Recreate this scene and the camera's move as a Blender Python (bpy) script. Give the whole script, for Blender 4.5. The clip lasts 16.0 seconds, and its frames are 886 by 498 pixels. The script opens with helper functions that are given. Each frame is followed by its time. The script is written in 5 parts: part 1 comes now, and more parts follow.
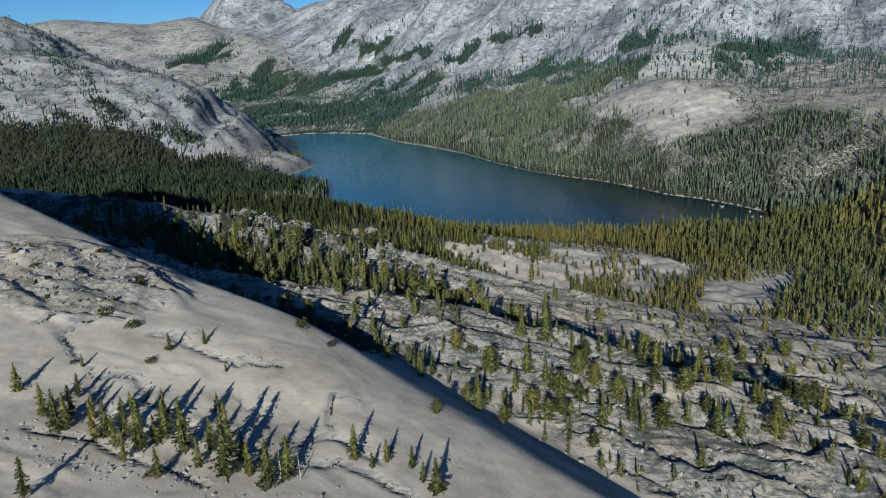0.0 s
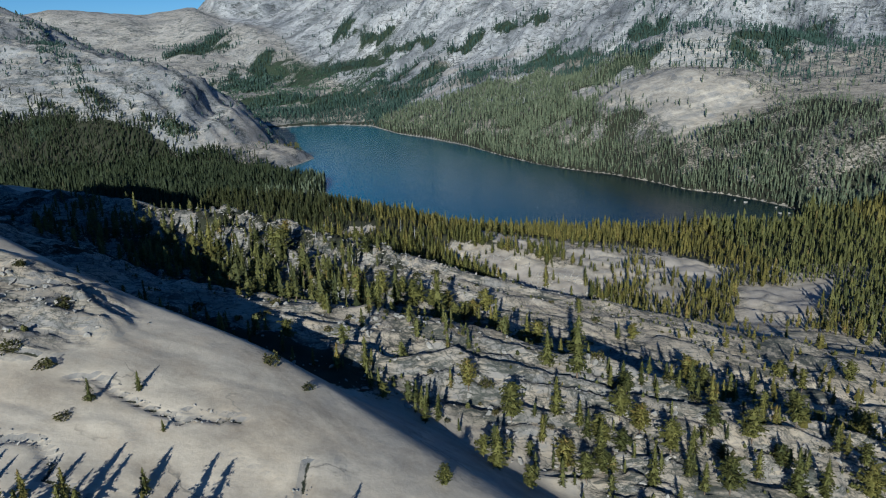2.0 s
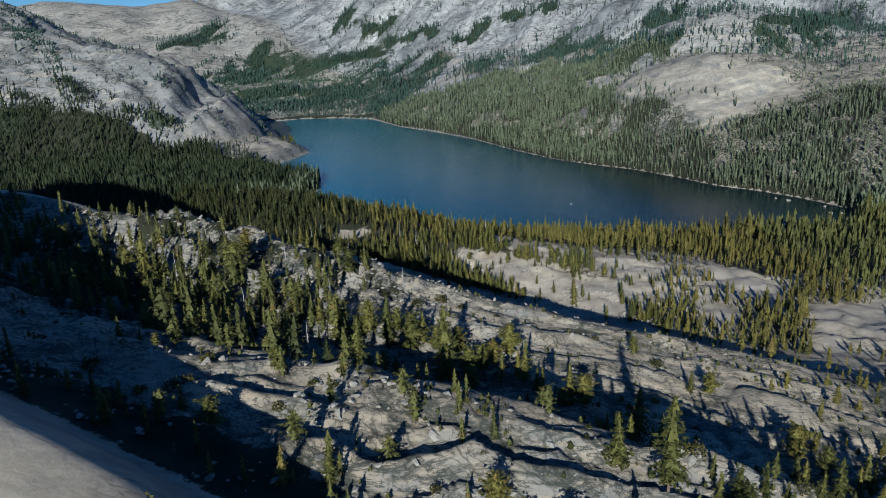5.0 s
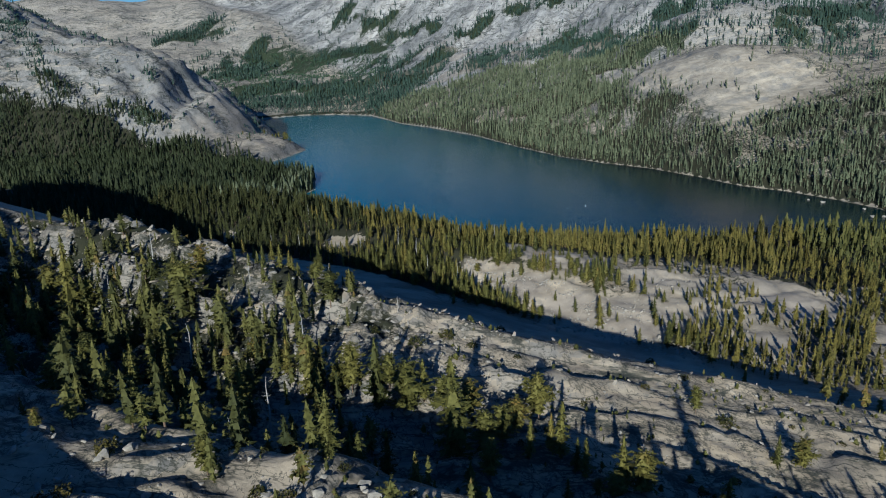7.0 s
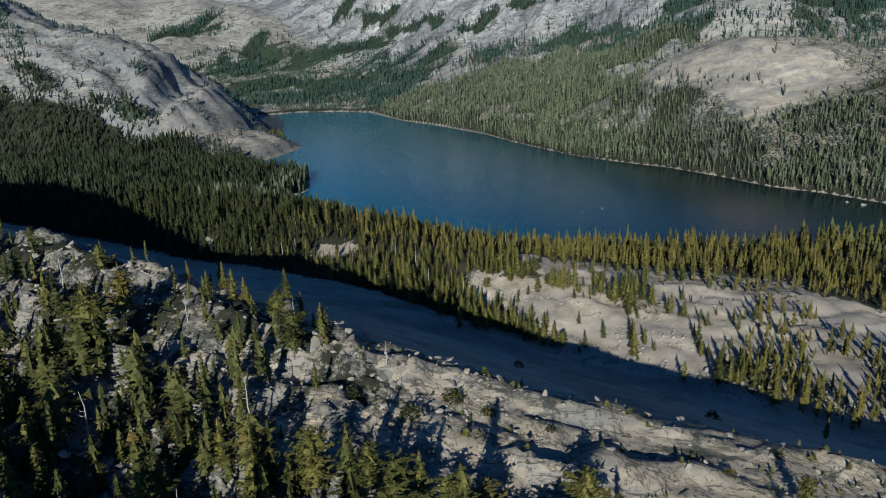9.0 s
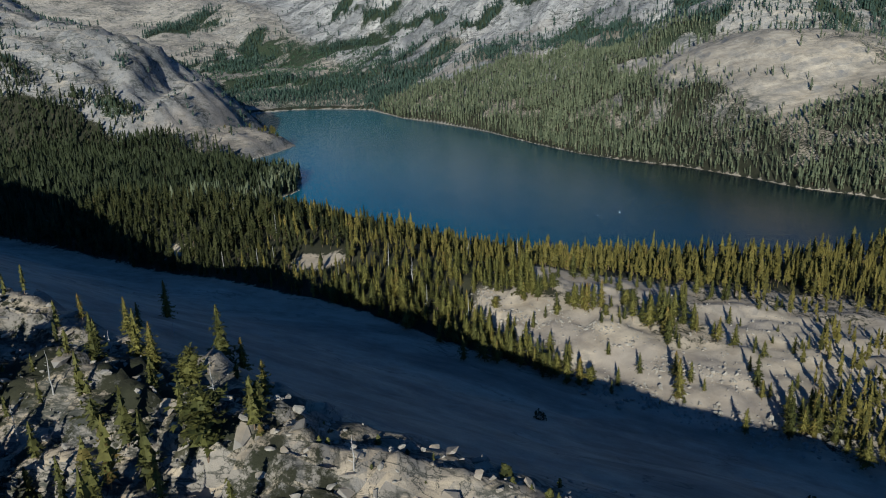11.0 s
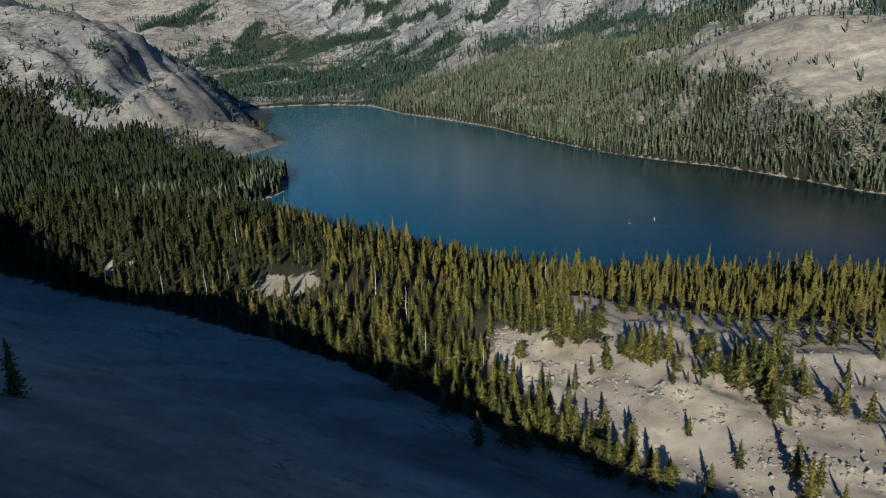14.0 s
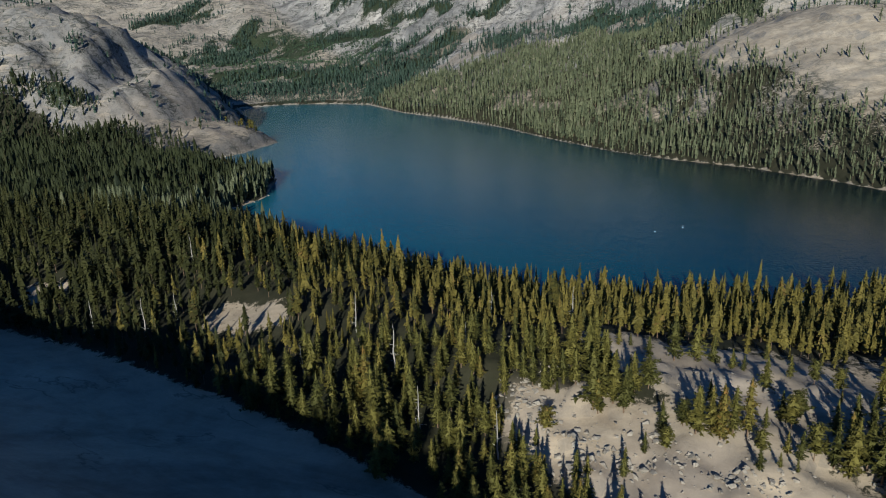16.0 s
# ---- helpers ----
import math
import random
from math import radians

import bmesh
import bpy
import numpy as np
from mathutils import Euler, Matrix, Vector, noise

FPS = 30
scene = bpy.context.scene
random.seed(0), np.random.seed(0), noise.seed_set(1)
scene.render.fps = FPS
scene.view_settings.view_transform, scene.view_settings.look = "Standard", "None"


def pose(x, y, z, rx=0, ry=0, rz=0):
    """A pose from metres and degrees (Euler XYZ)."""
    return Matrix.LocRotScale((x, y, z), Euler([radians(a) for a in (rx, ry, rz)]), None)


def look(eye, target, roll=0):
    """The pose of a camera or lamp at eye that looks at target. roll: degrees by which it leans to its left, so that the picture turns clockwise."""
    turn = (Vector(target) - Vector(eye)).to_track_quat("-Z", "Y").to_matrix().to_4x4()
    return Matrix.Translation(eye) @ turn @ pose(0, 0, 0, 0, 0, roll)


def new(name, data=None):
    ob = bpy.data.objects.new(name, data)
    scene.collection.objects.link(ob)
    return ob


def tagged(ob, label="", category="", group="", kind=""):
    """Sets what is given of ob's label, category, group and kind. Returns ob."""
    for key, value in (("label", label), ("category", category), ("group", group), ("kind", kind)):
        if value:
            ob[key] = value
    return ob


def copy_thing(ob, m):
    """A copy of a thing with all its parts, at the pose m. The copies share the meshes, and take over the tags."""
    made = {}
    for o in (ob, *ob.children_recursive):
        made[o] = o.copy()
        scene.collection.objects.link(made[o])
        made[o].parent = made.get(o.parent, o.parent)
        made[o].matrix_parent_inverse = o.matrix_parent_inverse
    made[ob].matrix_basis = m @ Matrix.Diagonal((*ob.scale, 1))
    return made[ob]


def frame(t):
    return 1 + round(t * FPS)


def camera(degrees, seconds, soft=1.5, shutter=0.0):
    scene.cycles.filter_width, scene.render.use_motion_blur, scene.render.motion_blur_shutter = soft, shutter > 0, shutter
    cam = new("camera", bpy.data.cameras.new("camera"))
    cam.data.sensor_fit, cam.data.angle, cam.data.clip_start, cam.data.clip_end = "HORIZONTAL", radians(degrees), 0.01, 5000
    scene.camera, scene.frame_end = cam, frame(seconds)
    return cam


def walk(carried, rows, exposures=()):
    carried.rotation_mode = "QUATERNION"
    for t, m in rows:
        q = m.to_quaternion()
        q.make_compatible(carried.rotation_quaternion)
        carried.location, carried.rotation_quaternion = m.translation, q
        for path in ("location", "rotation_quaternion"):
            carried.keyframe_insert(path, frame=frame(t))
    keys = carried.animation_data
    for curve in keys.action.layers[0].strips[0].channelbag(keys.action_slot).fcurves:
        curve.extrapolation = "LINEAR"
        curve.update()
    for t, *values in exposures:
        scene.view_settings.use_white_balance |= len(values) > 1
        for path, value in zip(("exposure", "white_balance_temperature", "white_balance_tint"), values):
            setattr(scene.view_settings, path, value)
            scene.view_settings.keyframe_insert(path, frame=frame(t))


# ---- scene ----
cam = camera(65.78, 16.0, 1.05)
EXPOSURES = ((0.0, 0.22, 5000, 0), (4.0, 0.21, 5050, 0), (8.0, 0.12, 5200, 0), (12.0, 0.05, 5500, 1), (16.0, 0.05, 5700, 2))
walk(cam, (
    (0, pose(0.00, -0.00, 200.00, 74.184, 2.046, -0.583)),
    (0.5, pose(-0.56, 13.30, 197.51, 74.120, 2.047, -0.549)),
    (1, pose(-1.05, 26.87, 195.24, 73.998, 2.038, -0.504)),
    (1.5, pose(-1.55, 40.42, 192.89, 73.811, 2.045, -0.445)),
    (2, pose(-1.88, 54.36, 190.67, 73.644, 2.046, -0.383)),
    (2.5, pose(-2.21, 68.35, 188.14, 73.532, 2.056, -0.340)),
    (3, pose(-2.45, 82.81, 185.59, 73.482, 2.073, -0.270)),
    (3.5, pose(-2.56, 97.24, 182.71, 73.424, 2.083, -0.218)),
    (4, pose(-2.82, 111.92, 180.04, 73.371, 2.108, -0.161)),
    (6.5, pose(-5.03, 185.51, 167.37, 73.177, 2.203, 0.010)),
    (7, pose(-5.36, 200.31, 164.99, 73.148, 2.191, 0.062)),
    (7.5, pose(-5.66, 214.84, 162.44, 73.115, 2.213, 0.118)),
    (8, pose(-5.94, 229.60, 160.01, 73.095, 2.213, 0.156)),
    (8.5, pose(-6.23, 244.12, 157.35, 73.060, 2.196, 0.192)),
    (9, pose(-6.56, 258.69, 154.87, 73.045, 2.183, 0.268)),
    (11.5, pose(-7.14, 329.52, 140.71, 73.089, 2.030, 0.525)),
    (12, pose(-7.43, 343.63, 137.99, 73.082, 2.009, 0.613)),
    (12.5, pose(-7.70, 357.50, 135.23, 73.015, 1.969, 0.633)),
    (13, pose(-8.18, 371.45, 132.57, 73.051, 1.921, 0.689)),
    (13.5, pose(-8.56, 385.23, 129.84, 73.073, 1.902, 0.714)),
    (14, pose(-8.91, 399.17, 127.30, 73.103, 1.920, 0.776)),
    (14.5, pose(-9.07, 413.02, 124.67, 73.103, 1.961, 0.827)),
    (15, pose(-9.28, 427.16, 122.31, 73.149, 1.975, 0.930)),
    (15.5, pose(-9.37, 441.16, 119.84, 73.158, 2.015, 0.962)),
    (16, pose(-9.31, 455.43, 117.69, 73.170, 2.017, 0.876)),
), EXPOSURES)

# ---- world, sun, exposure ----
SUN_AZ, SUN_EL = 9.5, 19.5     # degrees: way the light travels, from +y towards +x, and the height of the sun
sky_world = bpy.data.worlds.new("sky")
scene.world = sky_world
sky_world.use_nodes = True
wn = sky_world.node_tree
for n in list(wn.nodes):
    wn.nodes.remove(n)
sky_tex = wn.nodes.new("ShaderNodeTexSky")
sky_tex.sky_type = "NISHITA"
sky_tex.sun_disc = False
sky_tex.sun_elevation = radians(SUN_EL)
sky_tex.sun_rotation = radians(180 + SUN_AZ)
sky_tex.altitude = 2500
sky_tex.ozone_density = 3.0
sky_bg = wn.nodes.new("ShaderNodeBackground")
sky_bg.inputs["Strength"].default_value = 0.060
sky_out = wn.nodes.new("ShaderNodeOutputWorld")
sky_tint = wn.nodes.new("ShaderNodeMix")
sky_tint.data_type, sky_tint.blend_type = "RGBA", "MULTIPLY"
sky_tint.inputs["Factor"].default_value = 1.0
sky_way = wn.nodes.new("ShaderNodeTexCoord")
sky_part = wn.nodes.new("ShaderNodeSeparateXYZ")
sky_hue = wn.nodes.new("ShaderNodeValToRGB")     # paler towards the horizon
for stop, (place, hue) in zip(sky_hue.color_ramp.elements, ((0.02, (0.80, 0.92, 1.0, 1)), (0.30, (0.40, 0.70, 1.0, 1)))):
    stop.position, stop.color = place, hue
wn.links.new(sky_way.outputs["Generated"], sky_part.inputs[0])
wn.links.new(sky_part.outputs["Z"], sky_hue.inputs["Fac"])
wn.links.new(sky_hue.outputs["Color"], sky_tint.inputs["B"])
wn.links.new(sky_tex.outputs[0], sky_tint.inputs["A"])
wn.links.new(sky_tint.outputs["Result"], sky_bg.inputs["Color"])
wn.links.new(sky_bg.outputs[0], sky_out.inputs["Surface"])

sun_way = Vector((math.sin(radians(SUN_AZ)) * math.cos(radians(SUN_EL)), math.cos(radians(SUN_AZ)) * math.cos(radians(SUN_EL)), -math.sin(radians(SUN_EL))))
sun_data = bpy.data.lights.new("sun", "SUN")
sun_data.energy, sun_data.angle, sun_data.color = 5.0, radians(0.5), (1.0, 0.87, 0.70)
sun = new("sun", sun_data)
sun.matrix_world = look((0, 0, 900), Vector((0, 0, 900)) + sun_way)


# ---- noise on arrays ----
def lattice(ix, iy, seed):
    h = (ix.astype(np.int64) * 374761393 + iy.astype(np.int64) * 668265263 + seed * 974711) & 0xFFFFFFFF
    h = ((h ^ (h >> 13)) * 1274126177) & 0xFFFFFFFF
    h = ((h ^ (h >> 16)) * 2246822519) & 0xFFFFFFFF
    return ((h ^ (h >> 15)) & 0xFFFFFF) / float(0xFFFFFF)


def value_noise(x, y, seed=0):
    ix, iy = np.floor(x), np.floor(y)
    fx, fy = x - ix, y - iy
    ux, uy = fx * fx * fx * (fx * (fx * 6 - 15) + 10), fy * fy * fy * (fy * (fy * 6 - 15) + 10)
    a, b = lattice(ix, iy, seed), lattice(ix + 1, iy, seed)
    c, d = lattice(ix, iy + 1, seed), lattice(ix + 1, iy + 1, seed)
    return (a + (b - a) * ux) * (1 - uy) + (c + (d - c) * ux) * uy


def fbm(x, y, size, octaves=4, seed=0, gain=0.5):
    """Noise between about -1 and 1, its largest forms of the given size in metres."""
    total, amp, norm = 0.0, 1.0, 0.0
    for k in range(octaves):
        ca, sa = math.cos(0.7 * k), math.sin(0.7 * k)
        u, v = (x * ca - y * sa) / size, (x * sa + y * ca) / size
        total = total + amp * (2 * value_noise(u + 17.3 * k, v - 9.1 * k, seed + k) - 1)
        norm += amp
        amp *= gain
        size *= 0.5
    return total / norm * 1.6


def smooth(a, b, v):
    t = np.clip((v - a) / (b - a), 0, 1)
    return t * t * (3 - 2 * t)


# ---- the land ----
# Cross lines of the near hillside, from the bench under the camera to the lake: at each station x, how far off (y) and how high (z).
STATIONS = (-420, -260, -180, -110, -50, 0, 50, 110, 260, 480)
NEAR_Y = {
    "back": (-900, -900, -900, -900, -900, -900, -900, -900, -900, -900),
    "bench": (40, 40, 40, 40, 40, 30, 10, -10, -40, -40),
    "foot": (200, 180, 168, 156, 150, 138, 112, 76, 20, 20),
    "crest_a": (400, 320, 284, 254, 230, 203, 172, 132, 60, 60),
    "hollow_a": (440, 358, 320, 286, 256, 236, 206, 166, 100, 100),
    "crest_b": (470, 400, 360, 326, 312, 298, 284, 272, 250, 240),
    "hollow_b": (530, 460, 420, 380, 343, 320, 306, 295, 275, 270),
    "crest_c": (600, 525, 484, 450, 426, 411, 406, 398, 380, 380),
    "slab_top": (640, 565, 520, 484, 458, 441, 434, 422, 400, 400),
    "slab_foot": (800, 720, 680, 640, 600, 565, 540, 512, 470, 440),
    "bench_c": (860, 800, 765, 725, 676, 638, 626, 614, 600, 560),
    "shore": (1000, 980, 930, 850, 800, 762, 748, 742, 735, 760),
    "bed": (1060, 1040, 990, 910, 860, 822, 808, 802, 795, 820),
}
NEAR_Z = {
    "back": (120, 118, 114, 110, 100, 92, 80, 66, 30, 15),
    "bench": (118, 112, 108, 102, 91, 77, 59, 42, 8, 5),
    "foot": (150, 132, 120, 107, 94, 79, 60, 43, 8, 5),
    # unseen western end of crest_a is raised to shade the west forest
    "crest_a": (205, 177, 147, 124, 108, 86, 67, 46, 10, 5),
    "hollow_a": (130, 118, 110, 101, 92, 78, 58, 39, 5, 4),
    "crest_b": (126, 114, 102, 95, 92, 90, 77, 60, 17, 8),
    "hollow_b": (100, 92, 83, 75, 70, 62, 53, 41, 8, 5),
    "crest_c": (96, 96, 95, 93, 84, 73, 61, 48, 20, 8),
    "slab_top": (94, 90, 84, 78, 69, 59, 48, 34, 7, 4),
    "slab_foot": (34, 28, 25, 27, 27, 23, 17, 12, 5, 3),
    "bench_c": (40, 38, 37, 36, 36, 34, 29, 20, 6, 3),
    "shore": (6, 5, 3, 2, 1.5, 1.5, 1.5, 1.5, 1.5, 2),
    "bed": (2, 2, 1, 1, 0.5, 0.5, 0.5, 0.5, 0.5, 2),
}
# Joints in the near slab, where soil and shrubs have gathered.
JOINTS = (((-113, 193), (-119, 197), (-121, 203), (-120, 209), (-115, 212)), ((-107, 189), (-104, 184), (-99, 180), (-96, 175), (-92, 168)),
          ((-102, 187), (-99, 189), (-94, 189), (-88, 184), (-86, 180), (-79, 175), (-70, 170)), ((-94, 210), (-87, 208), (-79, 205), (-74, 203), (-65, 199), (-57, 201)),
          ((-66, 204), (-62, 203), (-58, 204), (-53, 203)), ((-36, 194), (-36, 188), (-36, 182), (-33, 177)), ((-44, 173), (-35, 176), (-29, 176), (-20, 172)),
          ((-112, 164), (-103, 162), (-98, 162), (-93, 161), (-87, 159), (-76, 156), (-62, 152)), ((-130, 206), (-126, 214), (-118, 216), (-108, 216)),
          ((-60, 166), (-52, 163), (-42, 164), (-32, 168), (-18, 165), (-6, 158)))
# The lake's shore, round from the near bank.
SHORE = ((-193, 943), (-150, 880), (-110, 850), (-50, 800), (0, 764), (50, 748), (110, 742), (200, 735), (300, 735), (370, 750), (398, 800),
         (396, 826), (379, 866), (352, 909), (317, 945), (288, 1009), (251, 1070), (205, 1118), (158, 1180), (108, 1287), (50, 1435),
         (-22, 1566), (-106, 1690), (-186, 1880), (-279, 1937), (-375, 1953), (-460, 1900), (-420, 1780), (-367, 1645), (-300, 1450),
         (-243, 1346), (-262, 1266), (-292, 1190), (-232, 1120), (-180, 1088), (-168, 1006))


def hermite(t, p0, p1, m0, m1):
    return (2 * t**3 - 3 * t**2 + 1) * p0 + (t**3 - 2 * t**2 + t) * m0 + (-2 * t**3 + 3 * t**2) * p1 + (t**3 - t**2) * m1


def along(x, values):
    """A smooth curve through the values at the stations."""
    s, v = np.array(STATIONS, float), np.array(values, float)
    slope = np.gradient(v, s)
    k = np.clip(np.searchsorted(s, x) - 1, 0, len(s) - 2)
    step = s[k + 1] - s[k]
    return hermite(np.clip((x - s[k]) / step, 0, 1), v[k], v[k + 1], slope[k] * step, slope[k + 1] * step)


def near_side(x, y):
    ys = np.stack([along(x, NEAR_Y[n]) for n in NEAR_Y])
    zs = np.stack([along(x, NEAR_Z[n]) for n in NEAR_Z])
    out = zs[0].copy()
    gap = np.diff(ys, axis=0)
    rise = np.diff(zs, axis=0) / gap
    mid = np.zeros_like(ys)
    for k in range(1, len(ys) - 1):
        a, b = rise[k - 1], rise[k]
        mid[k] = np.where(a * b > 0, 2 * a * b / (a + b + np.where(a + b == 0, 1e-9, 0)), 0)
    for k in range(len(ys) - 1):
        t = (y - ys[k]) / gap[k]
        v = hermite(np.clip(t, 0, 1), zs[k], zs[k + 1], mid[k] * gap[k], mid[k + 1] * gap[k])
        out = np.where(t > 0, v, out)
    return out


def outline_distance(x, y, outline):
    """Metres from a closed outline, negative inside it."""
    best = np.full(x.shape, 1e9)
    inside = np.zeros(x.shape, bool)
    for (ax, ay), (bx, by) in zip(outline, outline[1:] + outline[:1]):
        dx, dy = bx - ax, by - ay
        t = np.clip(((x - ax) * dx + (y - ay) * dy) / (dx * dx + dy * dy), 0, 1)
        best = np.minimum(best, np.hypot(x - ax - t * dx, y - ay - t * dy))
        cross = (ay > y) != (by > y)
        inside ^= cross & (x < ax + (y - ay) * dx / (dy if dy else 1e-9))
    return np.where(inside, -best, best)


def shore_distance(x, y):
    """Metres from the shore, negative on the lake."""
    return outline_distance(x, y, SHORE)


def up_slope(x, y):
    """Metres up from, and along, the line of the lake's wooded shore."""
    return (x - 396) * 0.875 + (y - 822) * 0.483, (x - 396) * -0.483 + (y - 822) * 0.875


def rib_lines(x, y):
    """Metres across and along the ribs of the mountainside."""
    return 0.87 * x - 0.5 * y + 25 * fbm(x, y, 300, 2, 65), 0.5 * x + 0.87 * y


def bump(x, y, cx, cy, rx, ry, power=2.0, shape=1.0):
    r = ((np.abs(x - cx) / rx) ** power + (np.abs(y - cy) / ry) ** power) ** (1 / power)
    return np.clip(1 - r**power, 0, 1) ** shape


CUT = (290, 1420)     # where the dome's flank comes down to the lake


def far_side(x, y, d):
    wx, wy = x + 26 * fbm(x, y, 260, 3, 5), y + 26 * fbm(x, y, 260, 3, 8)
    s, u = up_slope(wx, wy)
    late, last = smooth(650, 1050, u), smooth(1150, 1900, u)
    low = 0.31 * np.clip(s, 0, 250) + 0.12 * np.clip(s - 250, 0, None) + 0.24 * np.clip(s - 950, 0, None)
    high = 0.26 * np.clip(s, 0, 450) + 0.50 * np.clip(s - 450, 0, None)
    steep = s - 60 + 0.34 * np.clip(u - 1700, 0, 850)
    high = high * (1 - last) + (0.46 * np.clip(steep, 0, None) + 0.36 * np.clip(steep - 300, 0, None)) * last
    wall = low * (1 - late) + high * late
    wall = 700 * (1 - np.exp(-wall / 700 * 1.08))
    wall = wall + 40 * bump(wx, wy, 405, 1285, 190, 170, 2, 1.0) + 72 * bump(wx, wy, 560, 1600, 270, 200, 2, 1.0) * (s > 0)
    valley = 0.15 * np.clip(wy - 1990, 0, 900) + 0.06 * np.clip(wy - 2890, 0, None)
    inner = 535 * (1 - ((np.abs(wx + 868) / 560) ** 3 + (np.abs(wy - 1650) / 510) ** 3) ** (1 / 3))
    inner = np.minimum(inner, -0.74 * ((x + CUT[0]) * 0.97 + np.where(y > CUT[1], 0.42, -0.75) * (y - CUT[1]) + 12 * fbm(x, 0.5 * y, 50, 4, 9)))
    dome = 250 * (1 - np.exp(-1.15 * np.clip(inner, 0, None) / 250)) + 175 * bump(wx, wy, -1300, 1950, 420, 420, 2, 1.0)
    dome = dome - 34 * bump(x, y, -432, 1395, 34, 120, 2, 0.8) - 16 * bump(x, y, -500, 1330, 14, 40, 2, 0.8) - 12 * bump(x, y, -480, 1290, 12, 30, 2, 0.8)
    hills = 70 * bump(wx, wy, -1020, 2850, 480, 480, 2, 1.2) + 225 * bump(wx, wy, -1900, 3700, 1000, 700, 2, 1.2)
    peak = 330 * bump(wx, wy, -1150, 4300, 330, 420, 1.5, 1.1)
    apron = 14 * bump(x, y, -370, 1300, 150, 120, 2, 0.7) + 14 * bump(x, y, -470, 1400, 130, 150, 2, 1.0)
    flat = 3 + 25 * (1 - np.exp(-np.clip(d, 0, None) / 160))
    return flat + np.maximum(wall, 0) + dome + np.where(s < 0, valley, valley * np.exp(-np.clip(s, 0, None) / 250)) + hills + peak + apron


def ledges(x, y):
    """Shelves of split granite that run across the benches."""
    w = y + 0.12 * x + 12 * fbm(x, y, 50, 3, 21) + 2.6 * fbm(x, y, 11, 3, 22)
    total = 0
    for period, height, shift in ((21, 3.2, 0), (9.5, 1.5, 4), (4.6, 0.5, 1)):
        p = (w + shift) / period
        t = p - np.floor(p)
        size = 0.15 + 1.5 * smooth(0.30, 0.75, value_noise((x + 6 * fbm(x, y, 20, 2, 23)) / (1.1 * period) + shift, np.floor(p) * 3.7, 31))
        total = total + height * size * (smooth(0, 0.80, t) - smooth(0.84, 0.99, t) - 0.4)
    return total


def masks(x, y):
    """How much of the broken benches there is, and where the lines of the hillside run."""
    xc = np.clip(x, -420, 480)
    ca, ha = along(xc, NEAR_Y["crest_a"]), along(xc, NEAR_Y["hollow_a"])
    cc, sf = along(xc, NEAR_Y["crest_c"]), along(xc, NEAR_Y["slab_foot"])
    broken = smooth(ha + 2, ha + 16, y) * (1 - smooth(cc + 2, cc + 12, y) * (1 - 0.7 * smooth(120, 190, x) * (1 - smooth(500, 580, y))))
    outcrop = bump(x, y, -132, 235, 42, 27, 2, 0.5)
    return np.maximum(broken, outcrop), ca, ha, cc, sf


def joint_distance(x, y):
    best = np.full(np.shape(x), 1e9)
    wx, wy = x + 1.6 * fbm(x, y, 9, 3, 71), y + 1.6 * fbm(x, y, 9, 3, 72)
    for line in JOINTS:
        for (ax, ay), (bx, by) in zip(line, line[1:]):
            t = np.clip(((wx - ax) * (bx - ax) + (wy - ay) * (by - ay)) / ((bx - ax) ** 2 + (by - ay) ** 2), 0, 1)
            best = np.minimum(best, np.hypot(wx - ax - t * (bx - ax), wy - ay - t * (by - ay)))
    return best


